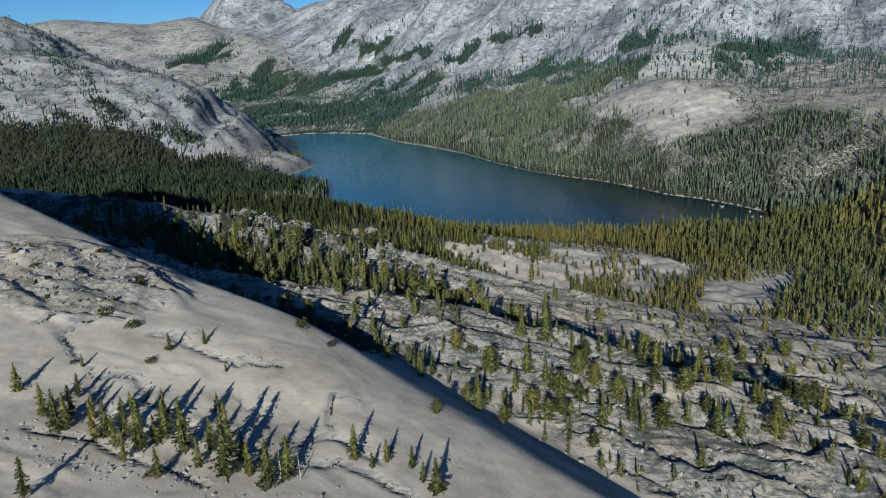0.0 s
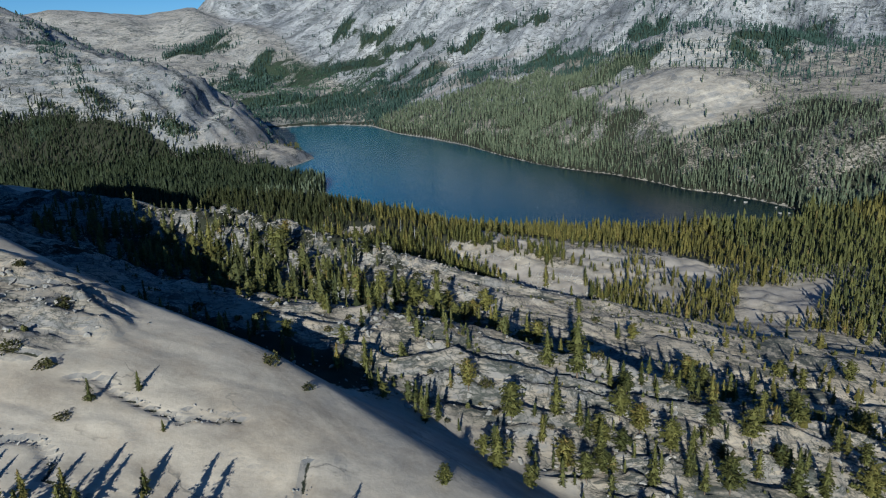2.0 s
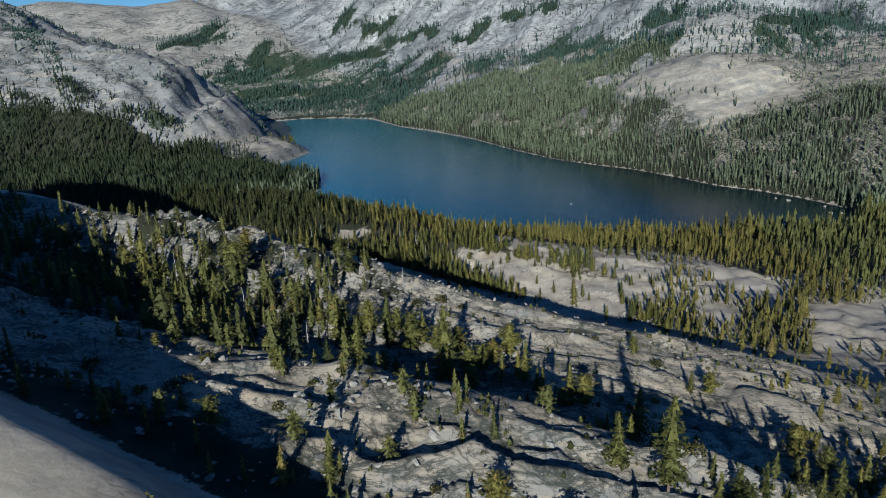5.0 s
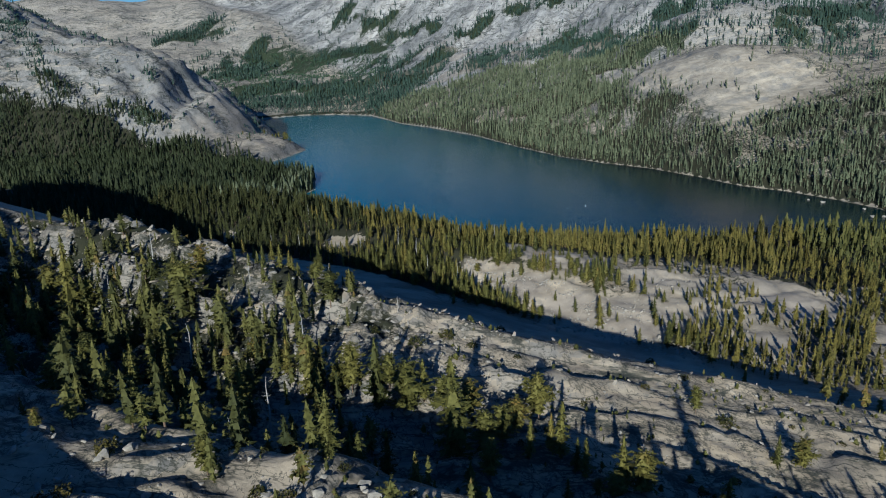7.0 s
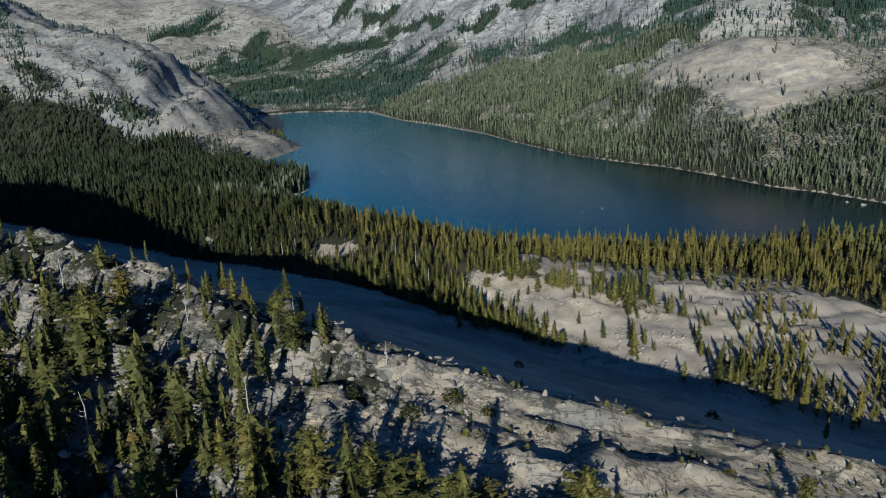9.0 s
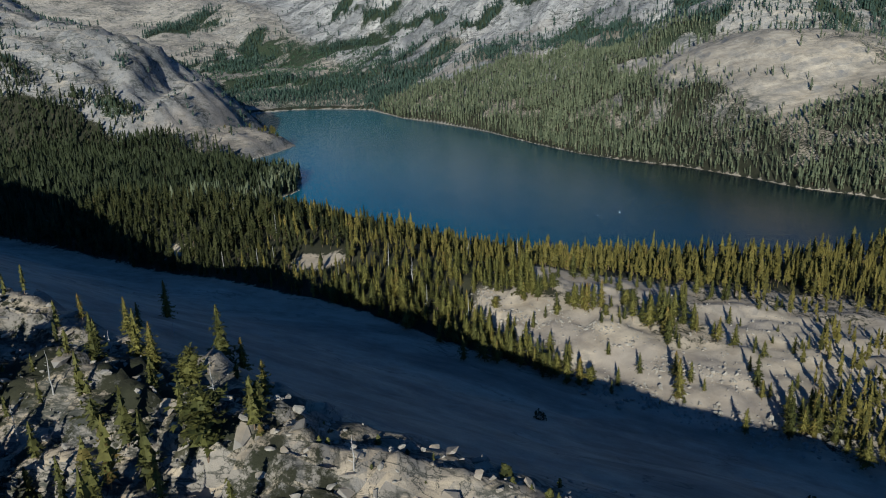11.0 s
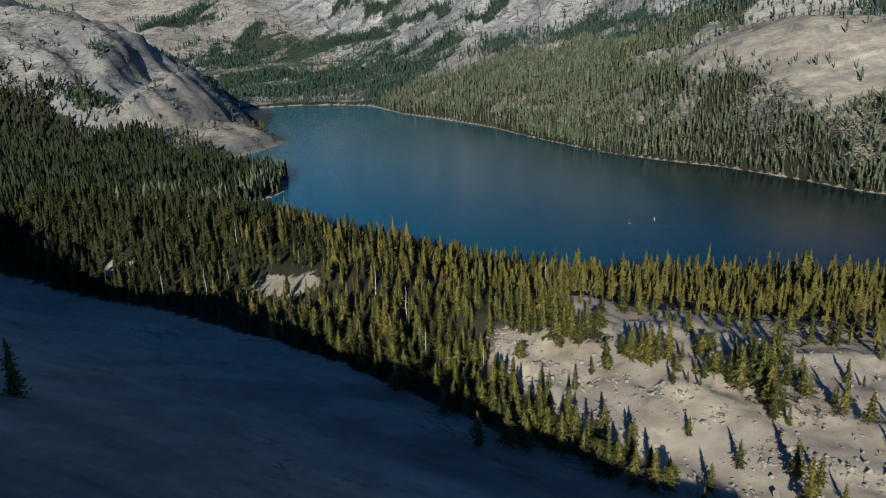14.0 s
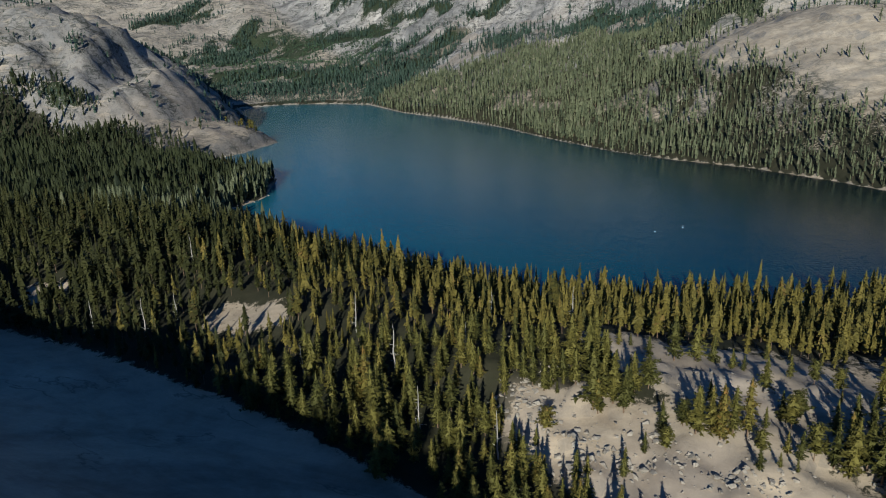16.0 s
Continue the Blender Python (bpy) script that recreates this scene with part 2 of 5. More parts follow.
def height(x, y):
    x, y = np.asarray(x, float), np.asarray(y, float)
    d = shore_distance(x, y)
    near = near_side(np.clip(x, -420, 480), y)
    far = far_side(x, y, d)
    left = smooth(850, 1050, y)
    right = np.maximum(smooth(770, 900, y), smooth(420, 560, x) * smooth(500, 760, y))
    part_far = np.where(x < 0, left, right)
    z = near * (1 - part_far) + far * part_far
    broken, ca, ha, cc, sf = masks(x, y)
    calm = 1 - 0.55 * smooth(10, 50, x) * smooth(335, 360, y)
    z = z + calm * broken * ledges(x, y) + (0.25 + 1.0 * broken * calm) * fbm(x, y, 28, 5, 40) * (y < 800)
    # the boulder field behind the wooded hollow
    rubble = smooth(330, 370, y) * (1 - smooth(cc + 4, cc + 16, y)) * smooth(5, -35, x)
    z = z + rubble * (2.2 * np.abs(fbm(x, 1.5 * y, 12, 4, 43)) + 0.8 * fbm(x, y, 4, 2, 44) + 2.6 * smooth(-0.05, 0.05, fbm(0.7 * x, y, 17, 3, 51)) + 1.7 * smooth(-0.05, 0.05, fbm(0.8 * x, y, 9, 3, 53)))
    crop = bump(x, y, -132, 235, 42, 27, 2, 0.5)
    z = z + crop * (1.5 * np.abs(fbm(x, y, 11, 4, 46)) + 1.0 * smooth(-0.1, 0.1, fbm(x + y, y - x, 14, 3, 47)))
    slab = smooth(cc + 8, cc + 30, y) * (1 - smooth(sf - 20, sf, y)) + (1 - smooth(ca - 30, ca, y)) * 0.6
    z = z + slab * (1.5 * fbm(0.5 * x, y, 34, 4, 48) + 0.7 * smooth(-0.08, 0.08, fbm(0.45 * x, y + 0.1 * x, 22, 3, 49)))
    z = z - 0.9 * (1 - smooth(0.3, 1.3, joint_distance(x, y))) + 0.12 * fbm(x, y, 9, 3, 45) * (y < 320)
    rough = smooth(950, 1300, y) * smooth(40, 220, d)
    s, u = up_slope(x, y)
    across, up = rib_lines(x, y)
    ribs = fbm(across, 0.22 * up, 130, 6, 55, 0.58)
    wild = smooth(1500, 2000, y) * smooth(120, 300, s)
    knobs = smooth(-330, -420, x) * smooth(1150, 1300, y) * (1 - smooth(1800, 2000, y))
    z = z + knobs * (13 * np.abs(fbm(x, y, 85, 5, 66, 0.6)) + 8 * fbm(x + 0.5 * y, 2.2 * y, 90, 5, 67, 0.6))
    z = z + rough * ((8 + 3 * wild) * fbm(x, y, 190, 4, 50, 0.5) + 5 * (1 - 0.8 * wild) * np.abs(fbm(x, y, 60, 4, 52)) - (4 - 3 * wild) * np.abs(fbm(x + 0.7 * y, y - 0.3 * x, 38, 3, 57)))
    z = z + smooth(3, 25, d) * smooth(1130, 1180, y) * smooth(-210, -240, x) * (1 - smooth(1500, 1650, y)) * (5.0 * np.abs(fbm(x, y, 26, 4, 59)) + 3.5 * smooth(-0.1, 0.1, fbm(0.6 * x, y, 40, 3, 56)))
    shelf = (z + 6 * fbm(x, y, 80, 4, 58)) / 15
    z = z + rough * (4.0 - 3.2 * wild + 4.0 * knobs) * (smooth(0.55, 0.95, shelf - np.floor(shelf)) - (shelf - np.floor(shelf)))
    z = z + rough * smooth(1500, 2000, y) * smooth(150, 350, s) * 46 * (np.abs(ribs) - 0.3)
    bench = smooth(sf - 10, sf + 20, y) * (1 - part_far)
    z = z + bench * (0.8 * np.abs(fbm(x, 1.4 * y, 8, 4, 63)) + 0.9 * smooth(-0.06, 0.06, fbm(0.5 * x, y - 0.1 * x, 16, 3, 64)) + 0.6 * smooth(-0.05, 0.05, fbm(0.5 * x, y, 9, 3, 68)))
    z = z + bench * (2.2 * fbm(x, y, 45, 4, 60) + 1.0 * fbm(x, y, 9, 3, 61))
    lift = smooth(-2, 14, d)
    return np.where(d < 0, -0.4 - 0.10 * np.minimum(-d, 80), 0.15 + np.maximum(z - 0.15, 0.5) * lift + 0.03 * np.clip(d, 0, 20))


# ---- materials ----
def material(name):
    m = bpy.data.materials.new(name)
    m.use_nodes = True
    t = m.node_tree
    shader = t.nodes["Principled BSDF"]

    def node(kind, **values):
        n = t.nodes.new(kind)
        for key, value in values.items():
            n.inputs[key].default_value = value
        return n
    return m, t, shader, node


def ramp(t, source, stops):
    r = t.nodes.new("ShaderNodeValToRGB")
    while len(r.color_ramp.elements) < len(stops):
        r.color_ramp.elements.new(0.5)
    for e, (p, c) in zip(r.color_ramp.elements, stops):
        e.position, e.color = p, (*c, 1) if len(c) == 3 else c
    t.links.new(source, r.inputs["Fac"])
    return r.outputs["Color"]


def mixed(t, factor, a, b, blend="MIX"):
    n = t.nodes.new("ShaderNodeMix")
    n.data_type, n.blend_type = "RGBA", blend
    for socket, value in ((n.inputs["Factor"], factor), (n.inputs["A"], a), (n.inputs["B"], b)):
        if isinstance(value, (int, float)):
            socket.default_value = value
        elif isinstance(value, tuple):
            socket.default_value = (*value, 1)
        else:
            t.links.new(value, socket)
    return n.outputs["Result"]


def ground_material():
    m, t, shader, node = material("granite_ground")
    place = node("ShaderNodeNewGeometry").outputs["Position"]

    def tex(scale, detail=5.0, rough=0.6, stretch=(1, 1, 1), turn=0.0, distort=0.0):
        mp = node("ShaderNodeMapping")
        mp.vector_type = "TEXTURE"
        mp.inputs["Scale"].default_value = tuple(1 / q for q in stretch)
        mp.inputs["Rotation"].default_value = (0, 0, radians(turn))
        t.links.new(place, mp.inputs["Vector"])
        n = node("ShaderNodeTexNoise", Scale=scale, Detail=detail, Roughness=rough, Distortion=distort)
        t.links.new(mp.outputs[0], n.inputs["Vector"])
        return n.outputs["Fac"]

    def times(a, b):
        n = node("ShaderNodeMath")
        n.operation = "MULTIPLY"
        t.links.new(a, n.inputs[0])
        if isinstance(b, float):
            n.inputs[1].default_value = b
        else:
            t.links.new(b, n.inputs[1])
        return n.outputs[0]

    def seam(field, width):
        """Thin lines where the noise crosses its middle."""
        return ramp(t, field, [(0.5 - width, (0, 0, 0)), (0.5, (1, 1, 1)), (0.5 + width, (0, 0, 0))])
    cover = node("ShaderNodeAttribute")
    cover.attribute_name = "cover"
    split = node("ShaderNodeSeparateColor")
    t.links.new(cover.outputs["Color"], split.inputs[0])
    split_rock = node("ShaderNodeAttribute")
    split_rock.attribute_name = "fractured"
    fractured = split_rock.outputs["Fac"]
    big, mid, grain = tex(0.010, 7, 0.62), tex(0.09, 9, 0.66), tex(1.4, 7, 0.72)
    rock = ramp(t, big, [(0.32, (0.32, 0.280, 0.232)), (0.46, (0.42, 0.362, 0.290)), (0.60, (0.47, 0.400, 0.312)), (0.70, (0.38, 0.328, 0.266))])
    rock = mixed(t, 0.8, rock, ramp(t, mid, [(0.28, (0.26, 0.25, 0.24)), (0.5, (0.55, 0.53, 0.50)), (0.74, (0.80, 0.74, 0.66))]), "SOFT_LIGHT")
    rock = mixed(t, 0.15, rock, ramp(t, grain, [(0.3, (0.28, 0.28, 0.28)), (0.7, (0.72, 0.72, 0.72))]), "OVERLAY")
    # long pale and grey bands on the slabs
    band = tex(0.028, 8, 0.68, (0.55, 1.7, 1.7), -24, 1.2)
    rock = mixed(t, 0.65, rock, ramp(t, band, [(0.30, (0.20, 0.205, 0.215)), (0.5, (0.52, 0.51, 0.50)), (0.70, (0.84, 0.81, 0.77))]), "SOFT_LIGHT")
    # broad grey and pale sheets along the slabs
    rock = mixed(t, 1.0, rock, ramp(t, tex(0.013, 8, 0.66, (0.42, 1.25, 1.0), -12, 0.8), [(0.34, (0.58, 0.59, 0.61)), (0.45, (0.90, 0.90, 0.90)), (0.58, (1.10, 1.09, 1.07)), (0.70, (0.80, 0.79, 0.78))]), "MULTIPLY")
    # ochre and grey stains
    rock = mixed(t, ramp(t, tex(0.045, 6, 0.7), [(0.58, (0, 0, 0)), (0.75, (0.5, 0.5, 0.5))]), rock, (0.34, 0.25, 0.17))
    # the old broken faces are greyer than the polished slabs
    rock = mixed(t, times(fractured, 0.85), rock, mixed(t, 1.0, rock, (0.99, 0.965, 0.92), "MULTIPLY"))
    # dark streaks where water runs down the faces, and lichen
    # steep faces keep more of the grey weathering crust
    facing = node("ShaderNodeSeparateXYZ")
    t.links.new(node("ShaderNodeNewGeometry").outputs["True Normal"], facing.inputs[0])
    steep = node("ShaderNodeMath")
    steep.operation = "MULTIPLY_ADD"
    t.links.new(facing.outputs["Z"], steep.inputs[0])
    steep.inputs[1].default_value, steep.inputs[2].default_value = -1.5, 1.42
    streak = tex(0.06, 7, 0.72, (1.5, 1.5, 0.14))
    rock = mixed(t, times(ramp(t, streak, [(0.50, (0, 0, 0)), (0.62, (0.8, 0.8, 0.8))]), ramp(t, steep.outputs[0], [(0.10, (0.12, 0.12, 0.12)), (0.40, (1, 1, 1))])), rock, (0.15, 0.15, 0.155))
    crust = node("ShaderNodeMath")
    crust.operation = "ADD"
    t.links.new(steep.outputs[0], crust.inputs[0])
    t.links.new(tex(0.05, 8, 0.72, (1.3, 1.3, 0.4)), crust.inputs[1])
    rock = mixed(t, ramp(t, crust.outputs[0], [(0.55, (0, 0, 0)), (0.95, (0.7, 0.7, 0.7))]), rock, (0.21, 0.20, 0.19))
    blotch = times(ramp(t, tex(0.03, 9, 0.74), [(0.50, (0, 0, 0)), (0.58, (0.5, 0.5, 0.5))]), ramp(t, tex(0.007, 4, 0.6, (1, 1, 0.5)), [(0.45, (0, 0, 0)), (0.60, (1, 1, 1))]))
    lichen = times(blotch, times(fractured, 0.3))
    rock = mixed(t, lichen, rock, (0.13, 0.13, 0.12))
    # joints, fine on the slabs and wide on the cliffs
    fine = times(seam(tex(0.035, 5, 0.55, (0.7, 1.5, 1.0), -24), 0.010), ramp(t, tex(0.03, 3), [(0.52, (0, 0, 0)), (0.60, (0.6, 0.6, 0.6))]))
    rock = mixed(t, fine, rock, (0.09, 0.085, 0.075))
    hillside = node("ShaderNodeSeparateXYZ")
    t.links.new(place, hillside.inputs[0])
    close_by = node("ShaderNodeMapRange")
    t.links.new(hillside.outputs["Y"], close_by.inputs["Value"])
    close_by.inputs["From Min"].default_value, close_by.inputs["From Max"].default_value = 900.0, 650.0
    small_joints = times(fractured, close_by.outputs[0])
    for scale, width, stretch, turn in ((0.10, 0.017, (0.30, 1.7, 2.0), -8), (0.16, 0.010, (1.4, 0.6, 1.0), 10)):
        rock = mixed(t, times(seam(tex(scale, 6, 0.6, stretch, turn), width), small_joints), rock, (0.055, 0.055, 0.045))
    for scale, width, stretch, turn in ((0.012, 0.008, (0.6, 1.6, 1.6), -24), (0.020, 0.010, (1.5, 0.5, 1.0), 30), (0.05, 0.016, (0.6, 1.6, 2.0), -18)):
        rock = mixed(t, times(seam(tex(scale, 6, 0.6, stretch, turn), width), times(fractured, 0.75)), rock, (0.055, 0.055, 0.045))
    # ribs and gullies of the mountainside, which run up the slope
    rib_here = node("ShaderNodeAttribute")
    rib_here.attribute_name = "ribbed"
    ribbed = rib_here.outputs["Fac"]
    wide_rib, fine_rib = tex(0.010, 7, 0.62, (0.22, 1.0, 0.4), 60, 0.5), tex(0.05, 7, 0.66, (0.16, 1.0, 0.4), 60, 0.4)
    cliff = ramp(t, wide_rib, [(0.32, (0.20, 0.195, 0.19)), (0.43, (0.34, 0.325, 0.30)), (0.53, (0.50, 0.465, 0.42)), (0.66, (0.63, 0.575, 0.505))])
    cliff = mixed(t, 0.75, cliff, ramp(t, fine_rib, [(0.34, (0.04, 0.04, 0.05)), (0.46, (0.44, 0.44, 0.44)), (0.66, (0.78, 0.75, 0.72))]), "SOFT_LIGHT")
    cliff = mixed(t, times(seam(fine_rib, 0.02), 0.55), cliff, (0.10, 0.10, 0.10))
    cliff = mixed(t, 0.4, cliff, ramp(t, tex(0.12, 6, 0.7), [(0.3, (0.25, 0.25, 0.25)), (0.7, (0.72, 0.72, 0.72))]), "SOFT_LIGHT")
    rock = mixed(t, times(ribbed, 0.9), rock, cliff)
    # ledges with soil on them, which cross the broken faces
    for scale, width, turn in ((0.014, 0.034, -8), (0.040, 0.038, 14)):
        ledge = times(seam(tex(scale, 7, 0.66, (0.5, 1.3, 2.4), turn, 0.6), width), ramp(t, tex(scale, 5, 0.6), [(0.47, (0, 0, 0)), (0.56, (1, 1, 1))]))
        rock = mixed(t, times(ledge, fractured), rock, (0.055, 0.058, 0.048))
    # haze painted in: the far granite is tinted cooler than the near slabs
    far_haze = node("ShaderNodeMapRange")
    t.links.new(hillside.outputs["Y"], far_haze.inputs["Value"])
    far_haze.inputs["From Min"].default_value, far_haze.inputs["From Max"].default_value = 850.0, 1250.0
    rock = mixed(t, far_haze.outputs[0], rock, mixed(t, 1.0, rock, (0.93, 0.97, 1.04), "MULTIPLY"))
    # forest floor and scrub
    soil = ramp(t, mid, [(0.3, (0.020, 0.023, 0.012)), (0.6, (0.042, 0.041, 0.024)), (0.8, (0.10, 0.088, 0.060))])
    scrub = ramp(t, tex(0.35, 6, 0.7), [(0.35, (0.022, 0.032, 0.018)), (0.65, (0.050, 0.066, 0.034))])

    def worn(channel):
        add = node("ShaderNodeMath")
        add.operation = "MULTIPLY_ADD"
        t.links.new(tex(0.30, 10, 0.80), add.inputs[0])
        add.inputs[1].default_value = 1.6
        sub = node("ShaderNodeMath")
        sub.operation = "SUBTRACT"
        t.links.new(channel, sub.inputs[0])
        sub.inputs[1].default_value = 0.8
        t.links.new(sub.outputs[0], add.inputs[2])
        return ramp(t, add.outputs[0], [(0.44, (0, 0, 0)), (0.54, (1, 1, 1))])
    col = mixed(t, worn(split.outputs[0]), rock, soil)
    col = mixed(t, worn(split.outputs[1]), col, scrub)
    col = mixed(t, split.outputs[2], col, ramp(t, mid, [(0.3, (0.32, 0.265, 0.215)), (0.7, (0.46, 0.395, 0.325))]))
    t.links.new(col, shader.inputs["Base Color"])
    shader.inputs["Roughness"].default_value = 0.88
    shader.inputs["Specular IOR Level"].default_value = 0.25
    b0, b1, b2 = node("ShaderNodeBump", Strength=0.3, Distance=4.0), node("ShaderNodeBump", Strength=0.28, Distance=0.8), node("ShaderNodeBump", Strength=0.25, Distance=0.10)
    t.links.new(times(tex(0.05, 8, 0.7), fractured), b0.inputs["Height"])
    t.links.new(tex(0.30, 9, 0.68), b1.inputs["Height"])
    t.links.new(grain, b2.inputs["Height"])
    ridge = node("ShaderNodeBump", Strength=0.9, Distance=14.0)
    t.links.new(times(fine_rib, ribbed), ridge.inputs["Height"])
    t.links.new(b0.outputs[0], ridge.inputs["Normal"])
    t.links.new(ridge.outputs[0], b1.inputs["Normal"])
    t.links.new(b1.outputs[0], b2.inputs["Normal"])
    t.links.new(b2.outputs[0], shader.inputs["Normal"])
    return m


def foliage_material(name, dark, light, dry, per_island=True, single=False):
    m, t, shader, node = material(name)
    if per_island:
        tone, share = node("ShaderNodeAttribute"), node("ShaderNodeMath")
        tone.attribute_name = "tone"
        share.operation = "MULTIPLY_ADD"
        t.links.new(node("ShaderNodeNewGeometry").outputs["Random Per Island"], share.inputs[0])
        share.inputs[1].default_value = 0.35
        many = node("ShaderNodeMath")
        many.inputs[1].default_value = 0.65
        many.operation = "MULTIPLY"
        t.links.new(tone.outputs["Fac"], many.inputs[0])
        t.links.new(many.outputs[0], share.inputs[2])
        chance = share.outputs[0]
    elif single:
        share, many = node("ShaderNodeMath"), node("ShaderNodeMath")
        many.operation, share.operation = "MULTIPLY", "MULTIPLY_ADD"
        many.inputs[1].default_value, share.inputs[1].default_value = 0.6, 0.4
        t.links.new(node("ShaderNodeObjectInfo").outputs["Random"], many.inputs[0])
        t.links.new(node("ShaderNodeNewGeometry").outputs["Random Per Island"], share.inputs[0])
        t.links.new(many.outputs[0], share.inputs[2])
        chance = share.outputs[0]
    else:
        chance = node("ShaderNodeObjectInfo").outputs["Random"]
    place = node("ShaderNodeNewGeometry").outputs["Position"]
    grove = node("ShaderNodeTexNoise", Scale=0.02, Detail=4.0)
    fine = node("ShaderNodeTexNoise", Scale=1.3, Detail=5.0)
    for n in (grove, fine):
        t.links.new(place, n.inputs["Vector"])
    col = ramp(t, chance, [(0.0, dark), (0.62, light), (0.84, light), (1.0, dry)])
    col = mixed(t, 0.0 if per_island else 0.5, col, ramp(t, node("ShaderNodeObjectInfo").outputs["Random"], [(0.0, (0.34, 0.36, 0.33)), (0.6, (0.52, 0.50, 0.46)), (1.0, (0.66, 0.56, 0.46))]), "OVERLAY")
    col = mixed(t, ramp(t, grove.outputs["Fac"], [(0.35, (0, 0, 0)), (0.65, (0.25, 0.25, 0.25))]), col, light)
    col = mixed(t, 0.6, col, ramp(t, fine.outputs["Fac"], [(0.3, (0.25, 0.25, 0.25)), (0.7, (0.8, 0.8, 0.8))]), "OVERLAY")
    t.links.new(col, shader.inputs["Base Color"])
    shader.inputs["Roughness"].default_value = 0.75
    shader.inputs["Specular IOR Level"].default_value = 0.2
    return m


def plain_material(name, a, b, scale, rough=0.85, bump_size=0.05):
    m, t, shader, node = material(name)
    place = node("ShaderNodeNewGeometry").outputs["Position"]
    n = node("ShaderNodeTexNoise", Scale=scale, Detail=6.0, Roughness=0.65)
    t.links.new(place, n.inputs["Vector"])
    t.links.new(ramp(t, n.outputs["Fac"], [(0.32, a), (0.68, b)]), shader.inputs["Base Color"])
    shader.inputs["Roughness"].default_value = rough
    bm_ = node("ShaderNodeBump", Strength=0.5, Distance=bump_size)
    t.links.new(n.outputs["Fac"], bm_.inputs["Height"])
    t.links.new(bm_.outputs[0], shader.inputs["Normal"])
    return m


def water_material():
    m, t, shader, node = material("lake_water")
    place = node("ShaderNodeNewGeometry").outputs["Position"]
    shader.inputs["Roughness"].default_value = 0.16
    shader.inputs["IOR"].default_value = 1.33
    shader.inputs["Specular IOR Level"].default_value = 0.34
    # reflection put into the colour: dark (deep) in the east, bright in the west
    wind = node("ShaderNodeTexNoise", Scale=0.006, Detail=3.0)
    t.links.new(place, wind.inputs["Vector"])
    axes, mirror_fade = node("ShaderNodeSeparateXYZ"), node("ShaderNodeMapRange")
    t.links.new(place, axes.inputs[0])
    t.links.new(axes.outputs["X"], mirror_fade.inputs["Value"])
    mirror_fade.inputs["From Min"].default_value, mirror_fade.inputs["From Max"].default_value = 240.0, -190.0
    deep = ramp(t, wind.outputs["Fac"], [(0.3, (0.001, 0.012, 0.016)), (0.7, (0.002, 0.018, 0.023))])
    bright_mirror = ramp(t, wind.outputs["Fac"], [(0.3, (0.016, 0.128, 0.190)), (0.7, (0.020, 0.150, 0.215))])
    t.links.new(mixed(t, mirror_fade.outputs[0], deep, bright_mirror), shader.inputs["Base Color"])
    a, b = node("ShaderNodeTexNoise", Scale=0.5, Detail=4.0), node("ShaderNodeTexNoise", Scale=0.06, Detail=3.0)
    for n in (a, b):
        t.links.new(place, n.inputs["Vector"])
    b1, b2 = node("ShaderNodeBump", Strength=0.24, Distance=0.5), node("ShaderNodeBump", Strength=0.08, Distance=1.2)
    t.links.new(a.outputs["Fac"], b1.inputs["Height"])
    t.links.new(b.outputs["Fac"], b2.inputs["Height"])
    t.links.new(b1.outputs[0], b2.inputs["Normal"])
    t.links.new(b2.outputs[0], shader.inputs["Normal"])
    return m


GRANITE = ground_material()
WATER = water_material()
FOREST = foliage_material("conifer_foliage", (0.019, 0.026, 0.009), (0.134, 0.113, 0.027), (0.17, 0.105, 0.036))
# conifer green darkened to stand for shade over the western woods
WEST_FOREST_SHADED = foliage_material("west_foliage_shaded", (0.009, 0.013, 0.005), (0.043, 0.046, 0.014), (0.072, 0.051, 0.019))
# haze put into the slope's greens: dark tones lifted, all greyed
HAZED_SLOPE_FOREST = foliage_material("hazed_slope_foliage", (0.024, 0.036, 0.022), (0.108, 0.122, 0.070), (0.18, 0.165, 0.12))
# shade put into the greens below the dome and round the near end
DOME_FOREST_SHADED = foliage_material("dome_foliage_shaded", (0.008, 0.013, 0.006), (0.030, 0.038, 0.015), (0.056, 0.050, 0.022))
TALUS_BRUSH = foliage_material("talus_foliage", (0.020, 0.042, 0.024), (0.055, 0.090, 0.050), (0.11, 0.12, 0.075))
# mountain greens turned bluish to stand for haze
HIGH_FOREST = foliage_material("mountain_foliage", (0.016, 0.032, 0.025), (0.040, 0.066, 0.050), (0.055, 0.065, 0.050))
NEEDLES = foliage_material("needle_foliage", (0.019, 0.028, 0.010), (0.118, 0.112, 0.029), (0.18, 0.11, 0.034), per_island=False, single=True)
NEEDLES_MANY = foliage_material("bench_needles", (0.016, 0.023, 0.009), (0.095, 0.092, 0.025), (0.15, 0.095, 0.030))
SHRUB_LEAF = foliage_material("shrub_foliage", (0.020, 0.024, 0.008), (0.066, 0.060, 0.016), (0.10, 0.08, 0.03), per_island=False, single=True)
BARK = plain_material("bark", (0.10, 0.065, 0.040), (0.20, 0.14, 0.095), 3.0)
DEADWOOD = plain_material("dead_wood", (0.26, 0.25, 0.24), (0.48, 0.46, 0.43), 4.0)
STONE = plain_material("loose_granite", (0.20, 0.185, 0.165), (0.42, 0.375, 0.315), 0.8, 0.9, 0.12)
BUOY = plain_material("buoy_paint", (0.75, 0.75, 0.73), (0.82, 0.82, 0.80), 3.0, 0.4, 0.002)


